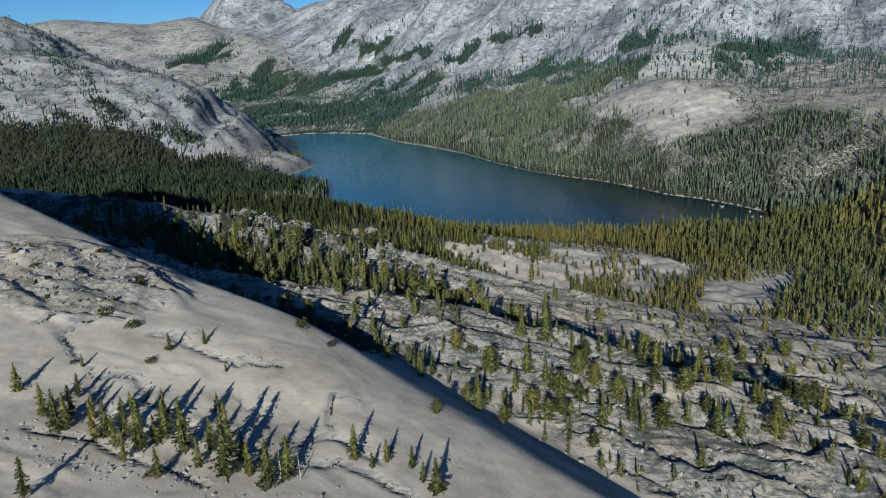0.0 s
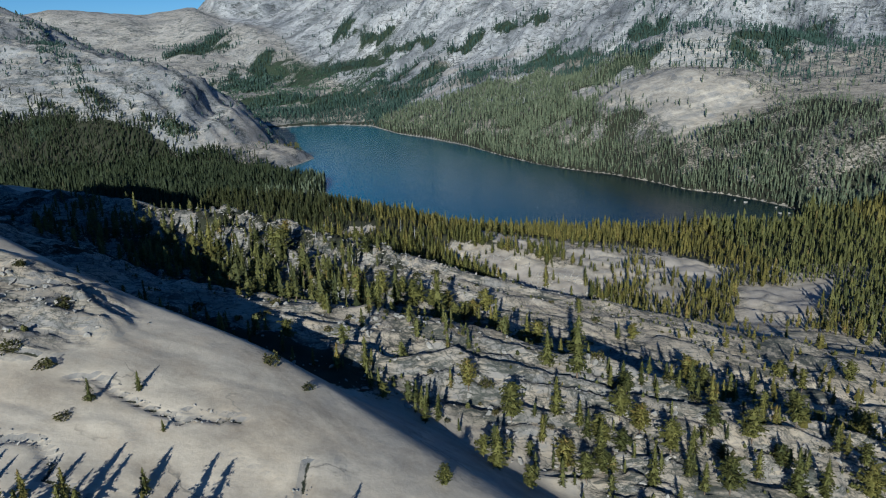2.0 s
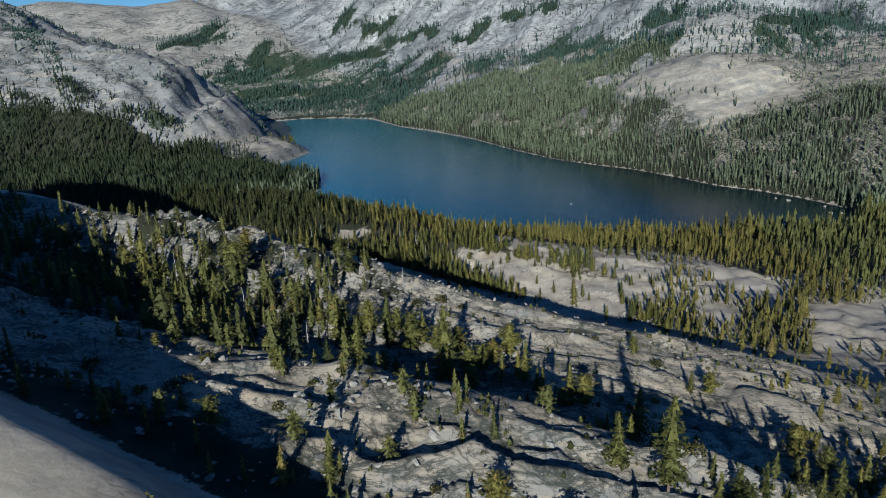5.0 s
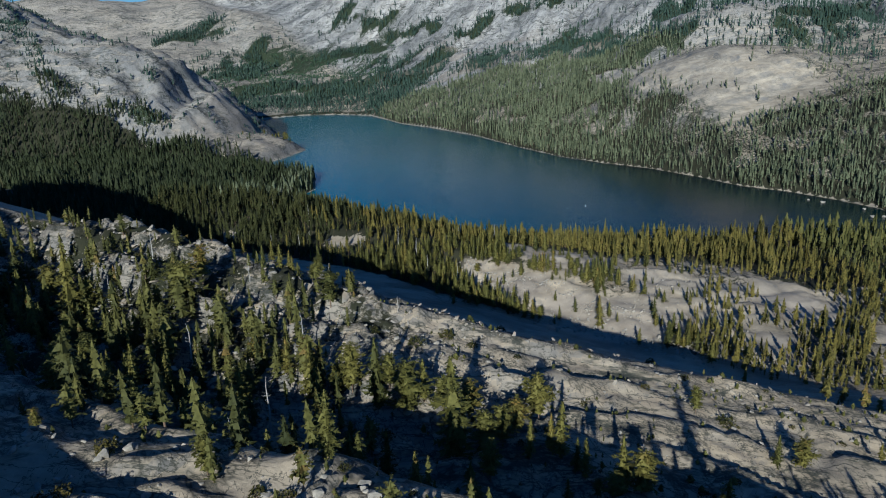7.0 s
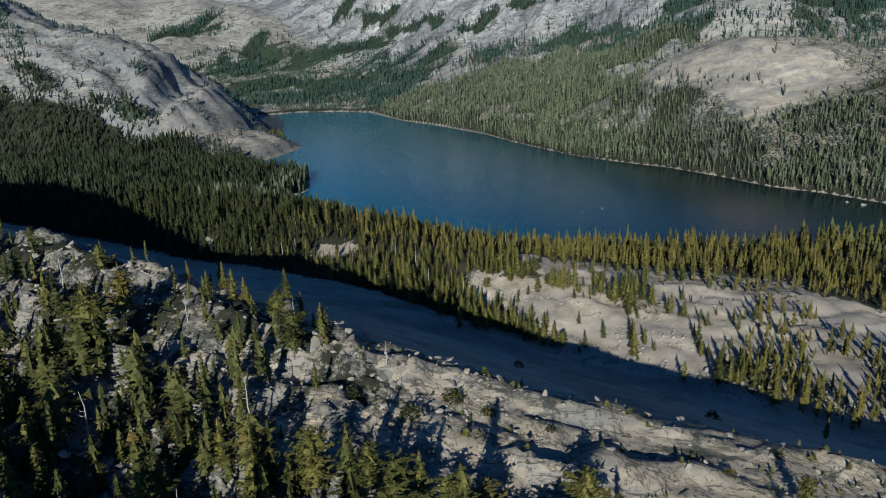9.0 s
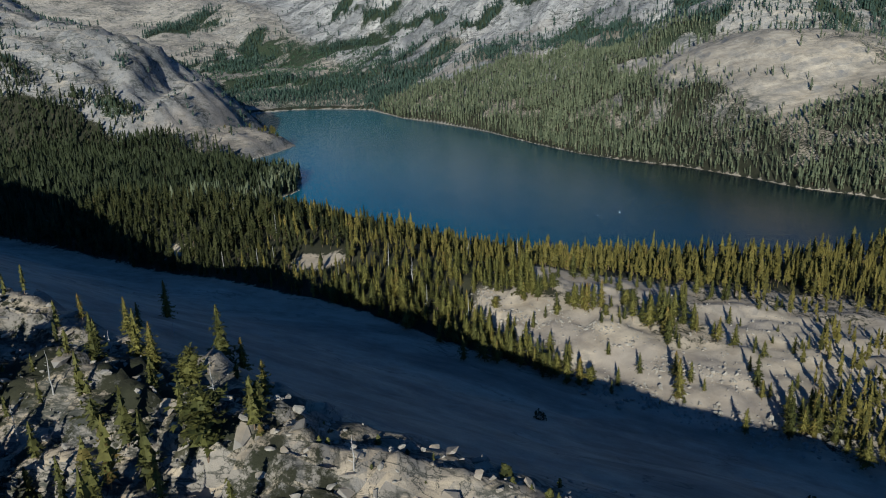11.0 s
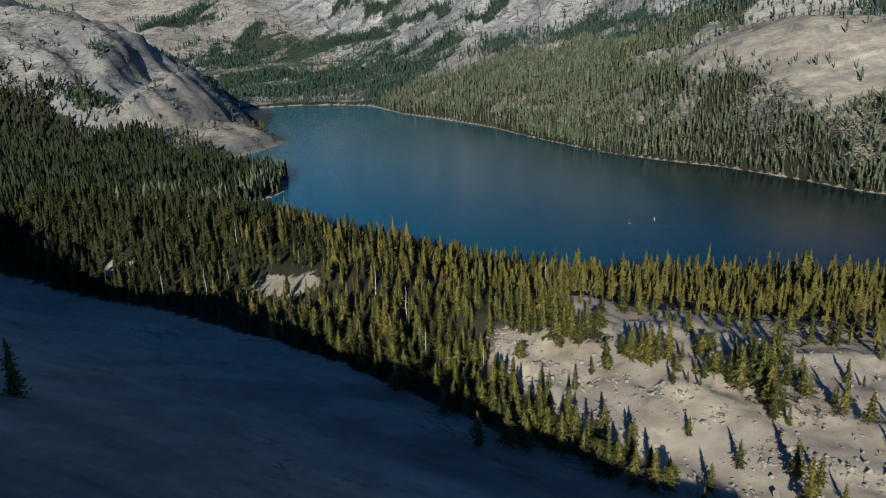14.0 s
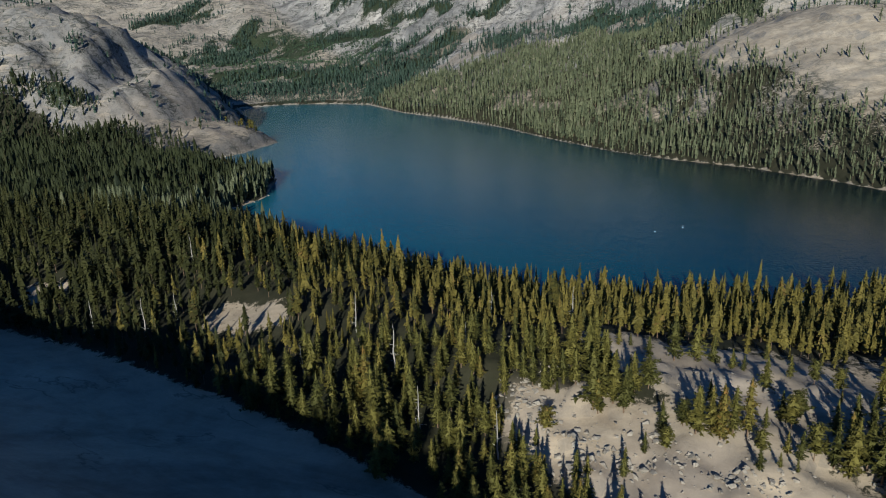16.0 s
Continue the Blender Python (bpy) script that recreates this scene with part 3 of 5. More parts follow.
# ---- building helpers ----
def mesh_object(name, verts, faces, mats, face_mats=None, smooth_shade=False):
    me = bpy.data.meshes.new(name)
    verts = np.asarray(verts, np.float32)
    faces = np.asarray(faces, np.int32)
    me.vertices.add(len(verts))
    me.vertices.foreach_set("co", verts.ravel())
    n = faces.shape[1]
    me.loops.add(faces.size)
    me.loops.foreach_set("vertex_index", faces.ravel())
    me.polygons.add(len(faces))
    me.polygons.foreach_set("loop_start", np.arange(0, faces.size, n, dtype=np.int32))
    if face_mats is not None:
        me.polygons.foreach_set("material_index", np.asarray(face_mats, np.int32))
    me.polygons.foreach_set("use_smooth", np.full(len(faces), smooth_shade))
    for m in mats:
        me.materials.append(m)
    me.update(calc_edges=True)
    me.validate()
    return new(name, me)


def child(name, verts, faces, mat, parent, label="", smooth_shade=False):
    ob = mesh_object(name, verts, faces, [mat], None, smooth_shade)
    ob.parent = parent
    return tagged(ob, label)


# ---- ground ----
def spaced(stops):
    """Coordinates from stop to stop, each stretch with its own step."""
    out = []
    for (a, step), (b, _) in zip(stops, stops[1:]):
        out += list(np.linspace(a, b, max(1, int(round((b - a) / step))), endpoint=False))
    return np.array(out + [stops[-1][0]])


GX = spaced(((-4200, 120), (-2000, 45), (-1000, 9), (-420, 7), (-175, 1.45), (60, 2.1), (150, 3), (260, 6), (520, 9), (1000, 30), (2000, 120), (4200, 0)))
GY = spaced(((-900, 90), (0, 12), (120, 1.1), (300, 1.7), (450, 2.6), (640, 5), (1000, 8), (1500, 10), (2100, 16), (2900, 40), (4900, 0)))


def cover_of(x, y, d):
    """Shares of forest floor, of scrub and of pale beach."""
    s, u = up_slope(x, y)
    wood = forest_density(x, y, d)
    broken, ca, ha, cc, sf = masks(x, y)
    gully = smooth(0.0, 0.5, fbm(x + 0.4 * y, y + 0.42 * x, 26, 4, 79))
    joint = 0.75 * (1 - smooth(0.3, 1.1, joint_distance(x, y))) * smooth(-0.9, 0.1, fbm(x, y, 12, 3, 84))
    clean = 1 - 0.75 * smooth(-10, 30, x) * smooth(300, 330, y) * (y < 470)
    broken = broken * clean
    soil = np.where(y > 1550, 0.25, np.where((x < -330) & (y > 1235), 0.3, np.where(y > 780, 0.85, 0.62))) * wood + broken * (0.01 + 0.15 * gully) + 0.30 * smooth(sf - 6, sf + 10, y) * (y < 800) + 0.9 * joint + 0.8 * smooth(13, 5, np.abs(y - ha - 7)) * (1 - smooth(-45, -5, x))
    scrub = np.where(y > 1550, 0.15, 0.30) * wood + 0.12 * broken * smooth(0.0, 0.5, fbm(x, y, 15, 3, 77))
    across, up = rib_lines(x, y)
    tangle = smooth(0.15, 0.40, fbm(across, 0.3 * up, 110, 5, 78)) * (y < 2750)
    scrub = scrub + 0.36 * tangle * smooth(1500, 1900, y) * smooth(-200, 140, s) * (1 - smooth(330, 560, s))
    scrub = scrub + 0.36 * smooth(0.1, 0.5, fbm(x, y, 45, 4, 82)) * (y > 1000) * smooth(60, 200, s) * (u < 1000)
    scrub = scrub + 0.32 * smooth(0.15, 0.5, fbm(x + 0.6 * y, y, 60, 4, 83)) * (x < -330) * (y > 1150) * (y < 2200)
    scrub = scrub + 0.35 * smooth(0.0, 0.6, strips(x, y, GROVES) + 1.5 * fbm(across, 0.5 * up, 55, 5, 94, 0.7)) * (y > 900) + 0.40 * smooth(0.0, 0.7, strips(x, y, BRUSH) + 1.6 * fbm(across, 0.4 * up, 70, 5, 89, 0.65)) + 0.25 * smooth(-1.6, 0.2, strips(x, y, GROVES + BRUSH)) * (y > 1500)
    rubble = smooth(330, 370, y) * (1 - smooth(cc - 4, cc + 8, y)) * smooth(5, -35, x)
    # shade of the boulder field painted as extra soil colour, besides its real soil
    soil, scrub = soil + rubble * (0.30 + 0.26 * smooth(-0.1, 0.4, fbm(x, y, 12, 4, 91))), scrub + 0.03 * rubble
    sand = smooth(8, -6, np.minimum.reduce([outline_distance(x, y, o) for o in CLEARINGS])) * (y < 645) * (x > -20)
    soil = soil * (1 - 0.8 * sand)
    beach = (0.20 + 0.35 * smooth(700, 1000, u)) * (1 - smooth(0.0, 1.5, d)) * smooth(-3, 0, d) + 0.8 * sand * smooth(-0.7, 0.3, fbm(x, y, 20, 4, 86)) + 0.6 * smooth(0.05, 0.35, fbm(u + 0.6 * s, 0.25 * s, 70, 4, 85)) * smooth(760, 860, u) * (1 - smooth(1350, 1600, u)) * smooth(60, 120, s) * (1 - smooth(420, 560, s)) * (y > 1500)
    spit = smooth(10, -10, outline_distance(x, y, PENINSULA))
    soil, scrub = soil * (1 - 0.95 * spit), scrub * (1 - 0.9 * spit)
    open_dome = 1 - 0.8 * smooth(6, -10, outline_distance(x, y, BARE))
    soil, scrub = soil * open_dome, scrub * open_dome
    beach = beach + 0.45 * spit * smooth(-0.5, 0.2, fbm(x, 1.6 * y, 30, 4, 87))
    soil = soil + (1 - spit) * 0.7 * smooth(0.5, 3, d) * (1 - smooth(10, 24, d))
    soil = soil * (1 - 0.5 * smooth(100, 130, x) * (y < 600))
    return np.clip(np.stack([soil, scrub, beach], -1), 0, 1)


# Strips of woods on the mountains and on the dome, and of brush: from, to, half width.
GROVES = ((-981, 2740, -889, 2877, 57), (-713, 2387, -668, 2694, 59), (-601, 2332, -567, 2574, 35), (-371, 2552, -249, 2562, 33), (-188, 2114, -128, 2296, 41), (-89, 2025, -13, 2225, 36),
          (-370, 2827, -271, 2735, 40), (-204, 2706, -137, 2759, 27), (-184, 2603, -29, 2495, 25), (29, 2305, 74, 2358, 26), (63, 1937, 168, 2087, 31), (109, 2377, 330, 2311, 33),
          (187, 1863, 253, 1946, 21), (310, 1957, 362, 1845, 32), (315, 1767, 589, 1989, 23), (375, 1501, 465, 1482, 26), (678, 1492, 978, 1874, 28), (-535, 2167, -302, 2159, 37),)
DOME_GROVES = ((-681, 1365, -639, 1308, 16), (-639, 1308, -580, 1242, 18), (-980, 1801, -711, 1382, 30), (-575, 1239, -550, 1234, 16), (-509, 1248, -436, 1268, 10), (-679, 1248, -623, 1234, 9),
          (-482, 1345, -469, 1318, 7),)
BRUSH = ((-500, 2200, -380, 2480, 95), (-310, 2170, -270, 2420, 80), (-690, 2380, -600, 2600, 60), (-621, 2342, -547, 2579, 50), (-357, 2104, -217, 2121, 40), (-277, 2559, -160, 2510, 22), (232, 1999, 320, 2098, 35), (296, 1954, 364, 1885, 43),
          (591, 1457, 673, 1550, 28), (495, 1174, 515, 1094, 14),)
# Open granite in the woods, and the bare spit below the dome.
CLEARINGS = (((2, 600), (6, 613), (24, 609), (27, 598), (42, 597), (63, 591), (68, 580), (72, 562), (95, 566), (108, 567), (119, 561), (112, 530), (95, 520), (62, 524), (48, 548), (34, 562), (15, 584)),
             ((31, 643), (48, 640), (65, 641), (98, 633), (101, 622), (97, 616), (80, 602), (62, 600), (52, 613), (38, 628)),
             ((109, 607), (124, 622), (152, 600), (136, 574), (120, 565), (104, 582), (103, 598)), ((187, 607), (200, 609), (216, 572), (196, 541), (179, 552), (172, 570)),
             ((223, 537), (295, 554), (266, 508), (223, 478), (195, 440), (184, 450)), ((-92, 671), (-72, 665), (-70, 660), (-78, 658), (-90, 664)),
             ((-180, 708), (-165, 709), (-161, 700), (-173, 697)), ((146, 520), (160, 512), (170, 525), (154, 536)))
PENINSULA = ((-440, 1258), (-406, 1312), (-385, 1466), (-354, 1560), (-290, 1450), (-235, 1346), (-240, 1275), (-288, 1215), (-330, 1195), (-372, 1235), (-420, 1248))
# The bare granite dome over the far shore.
BARE = ((260, 1491), (314, 1510), (375, 1486), (405, 1330), (435, 1250), (480, 1200), (500, 1173), (500, 1123), (477, 1098), (447, 1092),
        (423, 1090), (390, 1078), (366, 1060), (352, 1084), (346, 1138), (342, 1175), (304, 1240), (280, 1300), (268, 1446))


def strips(x, y, rows):
    """1 in the middle of the nearest strip of woods, 0 at its edge, negative outside."""
    out = np.full(np.shape(x), -3.0)
    for ax, ay, bx, by, half in rows:
        t = np.clip(((x - ax) * (bx - ax) + (y - ay) * (by - ay)) / ((bx - ax) ** 2 + (by - ay) ** 2 + 1), 0, 1)
        out = np.maximum(out, 1 - np.hypot(x - ax - t * (bx - ax), y - ay - t * (by - ay)) / half)
    return out


def forest_density(x, y, d):
    s, u = up_slope(x, y)
    xc = np.clip(x, -420, 480)
    sf = along(xc, NEAR_Y["slab_foot"])
    patch = fbm(x, y, 55, 4, 90)
    # the woods between the slabs and the lake
    sf = np.where(x > 112, np.interp(x, (112, 130, 160, 200, 235, 275, 480), (502, 484, 474, 462, 450, 424, 390)), sf)
    near = smooth(sf - 3, sf + 6, y) * (y < 1320) * ((x < 420) | (y < 800)) * ((s < -15) | (y < 800) | (x < -100))
    open_ground = np.minimum.reduce([outline_distance(x, y, o) for o in CLEARINGS])
    near = near * (0.92 - 0.91 * smooth(8, 2, open_ground + 5 * patch))
    near = near * (1 - 0.72 * smooth(15, 50, x) * (1 - smooth(180, 230, x)) * smooth(525, 555, y) * (1 - smooth(640, 670, y))) * (1 - 0.25 * smooth(110, 130, x) * smooth(-0.1, 0.4, -patch))
    foot = 1 - smooth(1222, 1246, y - 0.10 * np.clip(x + 480, 0, None) + 12 * patch)
    near = np.where((y > 900) & (x < 0), near * np.clip(foot, 0, 1) * (1 - 0.96 * smooth(8, -4, outline_distance(x, y, PENINSULA) + 8 * patch)), near)
    # the slope over the far shore
    line = np.interp(u, (-500, 150, 230, 400, 480, 560, 680, 875, 990, 1050, 1100, 1300, 1500), (250, 250, 150, 140, 170, 330, 360, 370, 290, 210, 110, 70, 60))
    slope = 0.88 * (s > -20) * (y > 780) * (1 - smooth(line - 25, line + 25, s + 30 * patch)) * (u > -500) * (u < 1500) * (0.92 - 0.4 * smooth(0.35, 0.7, -patch) * (u > 250))
    across, up = rib_lines(x, y)
    ragged = 0.35 * fbm(u + 0.6 * s, 0.4 * s, 60, 5, 94, 0.6)
    high = (s > 60) * (y > 900) * (0.03 + 0.02 * (u < 1000) + 0.10 * smooth(0.05, 0.4, fbm(x, y, 120, 4, 93)) + 0.16 * smooth(-1.5, 0.3, strips(x, y, GROVES + BRUSH))) * (1 - smooth(900, 1600, s)) * (1 - 0.8 * smooth(1000, 1400, u))
    high = np.maximum(high, 0.75 * smooth(-0.6, 0.9, strips(x, y, GROVES) + 1.9 * fbm(across, 0.5 * up, 55, 5, 94, 0.7)) * (y > 900))
    slope = np.maximum(slope, high)
    bare = outline_distance(x, y, BARE)
    slope = slope * (1 - smooth(8, -12, bare + 26 * patch) * (0.97 - 0.30 * smooth(0.30, 0.55, fbm(x, y, 26, 3, 92))))
    slope = slope * (1 - 0.28 * smooth(230, 330, x) * (1 - smooth(1150, 1250, y)) * smooth(-0.2, 0.3, fbm(x, y, 30, 4, 95)))
    bank = (y > 1945) * (y < 2090) * (x < 100) * (s < 160) * 0.9
    dome = (x < -300) * (y > 1150) * (y < 2100) * (0.02 + 0.10 * smooth(0.1, 0.3, fbm(x - 0.4 * y, 2.5 * y, 60, 4, 97)) + 0.85 * smooth(0.0, 0.3, strips(x, y, DOME_GROVES) + 1.2 * ragged) + 0.10 * smooth(0.3, 0.45, fbm(x + 0.5 * y, y, 70, 4, 96)))
    return np.maximum.reduce([near, slope, bank, dome]) * (d > 1.0) * (y > 380)


def build_ground():
    x, y = np.meshgrid(GX, GY)
    z = height(x, y)
    d = shore_distance(x, y)
    ny, nx = x.shape
    k = np.arange(nx * ny).reshape(ny, nx)
    faces = np.stack([k[:-1, :-1], k[:-1, 1:], k[1:, 1:], k[1:, :-1]], -1).reshape(-1, 4)
    ob = mesh_object("ground", np.stack([x, y, z], -1).reshape(-1, 3), faces, [GRANITE], None, True)
    col = np.ones((ny, nx, 4), np.float32)
    col[..., :3] = cover_of(x, y, d)
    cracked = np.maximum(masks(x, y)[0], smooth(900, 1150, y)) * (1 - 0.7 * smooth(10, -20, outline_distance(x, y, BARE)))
    ribbed = np.maximum(smooth(1350, 1700, y) * smooth(60, 160, up_slope(x, y)[0]), 0.30 * smooth(1150, 1250, y) * smooth(-330, -400, x))
    ob.data.attributes.new("ribbed", "FLOAT", "POINT").data.foreach_set("value", ribbed.astype(np.float32).ravel())
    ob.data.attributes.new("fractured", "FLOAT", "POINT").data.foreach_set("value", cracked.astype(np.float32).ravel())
    ob.data.color_attributes.new("cover", "FLOAT_COLOR", "POINT").data.foreach_set("color", col.ravel())
    return tagged(ob, "pale granite slabs, wooded benches and mountains round a lake", "ground", kind="structure")


build_ground()
wx, wy = np.meshgrid(np.linspace(-640, 470, 12), np.linspace(690, 2010, 14))
wk = np.arange(wx.size).reshape(wx.shape)
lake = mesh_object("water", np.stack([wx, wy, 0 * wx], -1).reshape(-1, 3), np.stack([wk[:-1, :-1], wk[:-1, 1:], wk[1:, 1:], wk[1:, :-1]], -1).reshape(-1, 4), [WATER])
tagged(lake, "deep blue mountain lake with fine ripples", "lake", kind="structure")


# ---- trees ----
def skirt_tree(rng, boughs, rings, slim=0.13, trunk_sides=3, bare=0.12):
    """A conifer of height 1: drooping boughs with gaps between them round a ragged core, on a trunk. Returns its points, triangles and their materials."""
    v, f, m = [], [], []
    base = bare * rng.uniform(0.6, 1.5)
    taper, sway, phase = rng.uniform(0.55, 1.0), rng.uniform(0.08, 0.25), rng.uniform(0, 6.28)

    def reach(t, a):
        return slim * (1 - t) ** taper * min(1, 0.5 + 3 * t) * (1 + sway * math.sin(2 * a + 8 * t + phase) + sway * math.sin(19 * t + phase)) + 0.006
    for i in range(rings):
        t = i / rings
        z0, k, spin = base + (1 - base) * t, len(v), rng.uniform(0, 6.28)
        v.append((0, 0, min(1.0, z0 + (1 - base) / rings * 1.5)))
        for j in range(6):
            a = spin + 1.0472 * j
            r = reach(t, a) * ((0.72 if boughs > 20 else 0.95) if j % 2 == 0 else (0.38 if boughs > 20 else 0.6))
            v.append((r * math.cos(a), r * math.sin(a), z0 + rng.uniform(-0.02, 0.02)))
        f += [(k, k + 1 + j, k + 1 + (j + 1) % 6) for j in range(6)]
    for i in range(boughs):
        t = min(0.97, ((i + rng.random()) / boughs) ** 1.15)
        a = 2.39996 * i + rng.uniform(-0.5, 0.5)
        r = reach(t, a) * rng.uniform(0.7, 1.3)
        z0, droop, half, roll = base + (1 - base) * t, rng.uniform(0.25, 0.9), rng.uniform(0.28, 0.52) * (1.25 if boughs < 30 else 1) * r + 0.004, rng.uniform(-0.5, 0.5)
        c, w, k = math.cos(a), math.sin(a), len(v)
        mx, mz = 0.55 * r, z0 + 0.45 * droop * r
        if boughs < 12:
            q, zq = 0.25 * r, z0 + 0.7 * droop * r
            v += [(q * c - half * w, q * w + half * c, zq - roll * half), (q * c + half * w, q * w - half * c, zq + roll * half), (r * c, r * w, z0)]
            f.append((k, k + 1, k + 2))
            continue
        v += [(0.1 * r * c, 0.1 * r * w, z0 + 0.9 * droop * r), (mx * c - half * w, mx * w + half * c, mz - roll * half), (mx * c + half * w, mx * w - half * c, mz + roll * half), (r * c, r * w, z0)]
        f += [(k, k + 1, k + 2), (k + 1, k + 3, k + 2)]
    m = [0] * len(f)
    k = len(v)
    for j in range(trunk_sides):
        a = 2 * math.pi * j / trunk_sides
        v.append((0.010 * math.cos(a), 0.010 * math.sin(a), -0.04))
    v.append((0, 0, 0.8))
    for j in range(trunk_sides):
        f.append((k + j, k + (j + 1) % trunk_sides, k + trunk_sides))
        m.append(1)
    return np.array(v), np.array(f), np.array(m)


def joined_forest(name, label, places, kinds, seed, leaf=None):
    """One mesh of many trees. places: rows of x, y, z, height, turn, width."""
    rng = np.random.RandomState(seed)
    pick = rng.randint(0, len(kinds), len(places))
    vs, fs, ms, tones, start = [], [], [], [], 0
    for k, (v, f, m) in enumerate(kinds):
        rows = places[pick == k]
        if not len(rows):
            continue
        x, y, z, h, a, w = rows.T
        c, s = np.cos(a)[:, None], np.sin(a)[:, None]
        lean = rng.normal(0, 0.02, (len(rows), 2))
        px = (v[:, 0] * c - v[:, 1] * s) * (h * w)[:, None] + v[:, 2] * (h * lean[:, 0])[:, None] + x[:, None]
        py = (v[:, 0] * s + v[:, 1] * c) * (h * w)[:, None] + v[:, 2] * (h * lean[:, 1])[:, None] + y[:, None]
        pz = v[:, 2] * h[:, None] + z[:, None]
        vs.append(np.stack([px, py, pz], -1).reshape(-1, 3))
        fs.append((f[None] + (start + np.arange(len(rows)) * len(v))[:, None, None]).reshape(-1, 3))
        ms.append(np.tile(m, len(rows)))
        tones.append(np.repeat(rng.uniform(0, 1, len(rows)), len(v)))
        start += len(rows) * len(v)
    ob = mesh_object(name, np.concatenate(vs), np.concatenate(fs), [leaf or FOREST, BARK], np.concatenate(ms))
    ob.data.attributes.new("tone", "FLOAT", "POINT").data.foreach_set("value", np.concatenate(tones).astype(np.float32))
    return tagged(ob, label, "forest", kind="stuff")


def sown(x0, x1, y0, y1, step, seed, low, high, broad=1.0):
    """Tree places on a jittered grid, thinned by the density of the woods."""
    rng = np.random.RandomState(seed)
    x, y = np.meshgrid(np.arange(x0, x1, step), np.arange(y0, y1, step))
    x, y = (x + rng.uniform(-0.5, 0.5, x.shape) * step).ravel(), (y + rng.uniform(-0.5, 0.5, y.shape) * step).ravel()
    keep = rng.uniform(0, 1, x.size) < forest_density(x, y, shore_distance(x, y))
    x, y = x[keep], y[keep]
    h = rng.uniform(low, high, x.size) * (0.8 + 0.35 * value_noise(x / 40, y / 40, 99))
    h = h * (1 - 0.30 * smooth(200, 300, x) * smooth(800, 850, y) * (1 - smooth(1150, 1300, y)))
    h = np.where(rng.uniform(0, 1, x.size) < 0.3, h * rng.uniform(0.4, 0.75, x.size), h) * (0.72 + 0.28 * smooth(640, 730, y)) * np.where(rng.uniform(0, 1, x.size) < 0.06, 1.3, 1)
    return np.stack([x, y, height(x, y) - 0.2, h, rng.uniform(0, 6.28, x.size), broad * rng.uniform(0.8, 1.25, x.size)], -1)


rng_tree = random.Random(11)
fine_kinds = [skirt_tree(rng_tree, 54, 4, 0.120 + 0.018 * (k % 4), 4, 0.08 + 0.08 * (k % 3)) for k in range(12)]
slope_kinds = [skirt_tree(rng_tree, 11, 3, 0.125 + 0.016 * (k % 3)) for k in range(8)]
far_kinds = [skirt_tree(rng_tree, 8, 2, 0.14 + 0.016 * (k % 3)) for k in range(6)]
bank = sown(-420, 420, 400, 960, 4.2, 1, 11, 19)
close = (np.abs(bank[:, 0] - 25) < 95) & (bank[:, 1] < 640)
near_bank = bank[close][np.argsort(bank[close][:, 1])][:290]
rest = np.concatenate([bank[~close], bank[close][np.argsort(bank[close][:, 1])][290:]])
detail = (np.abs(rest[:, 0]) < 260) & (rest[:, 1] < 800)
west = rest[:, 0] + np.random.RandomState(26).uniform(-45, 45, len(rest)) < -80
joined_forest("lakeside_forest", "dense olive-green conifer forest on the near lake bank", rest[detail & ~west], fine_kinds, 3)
joined_forest("west_forest", "dark green conifer forest beside the shaded slab, with shade in its colour", rest[detail & west], fine_kinds, 23, WEST_FOREST_SHADED)
joined_forest("bank_forest", "dense conifer forest round the lake's near end, its green darkened for shade", rest[~detail & (rest[:, 0] < 0)], slope_kinds, 13, DOME_FOREST_SHADED)
joined_forest("east_forest", "dense olive-green conifer forest round the lake's outlet", rest[~detail & (rest[:, 0] >= 0) & (rest[:, 1] < 790)], slope_kinds, 24, NEEDLES_MANY)
joined_forest("outlet_forest", "green conifers at the wooded corner of the lake, greyed as by haze", rest[~detail & (rest[:, 0] >= 0) & (rest[:, 1] >= 790)], slope_kinds, 25, HAZED_SLOPE_FOREST)
joined_forest("dome_forest", "dark green conifer forest below the granite dome, shade put into its colour", sown(-860, -140, 960, 1270, 4.6, 2, 10, 19), far_kinds, 4, DOME_FOREST_SHADED)
joined_forest("cliff_trees", "small dark conifers in the joints of the granite dome", sown(-1100, -140, 1250, 2100, 6.6, 12, 5, 12, 1.7), far_kinds, 14, HIGH_FOREST)
joined_forest("side_forest", "dense green conifer forest beside the lake", sown(420, 560, 420, 780, 5.4, 9, 11, 19), far_kinds, 8)
slope_rows = sown(-200, 1000, 780, 2000, 5.0, 5, 11, 20)
high_up = (up_slope(slope_rows[:, 0], slope_rows[:, 1])[0] > 340) | (slope_rows[:, 1] > 1850)
high_rows, slope_rows = slope_rows[high_up], slope_rows[~high_up]
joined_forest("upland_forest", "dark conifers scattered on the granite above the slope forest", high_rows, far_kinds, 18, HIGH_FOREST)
joined_forest("slope_forest", "green conifer forest on the slope over the far shore", slope_rows[slope_rows[:, 1] < 1500], slope_kinds, 6, HAZED_SLOPE_FOREST)
joined_forest("far_forest", "dark green conifer forest at the lake's far end", slope_rows[slope_rows[:, 1] >= 1500], far_kinds, 16, HAZED_SLOPE_FOREST)
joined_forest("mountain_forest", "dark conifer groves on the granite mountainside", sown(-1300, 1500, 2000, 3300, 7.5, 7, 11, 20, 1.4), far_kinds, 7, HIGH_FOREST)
scrub_rng = np.random.RandomState(29)
tx, ty = scrub_rng.uniform(-700, 420, 17000), scrub_rng.uniform(1850, 2620, 17000)
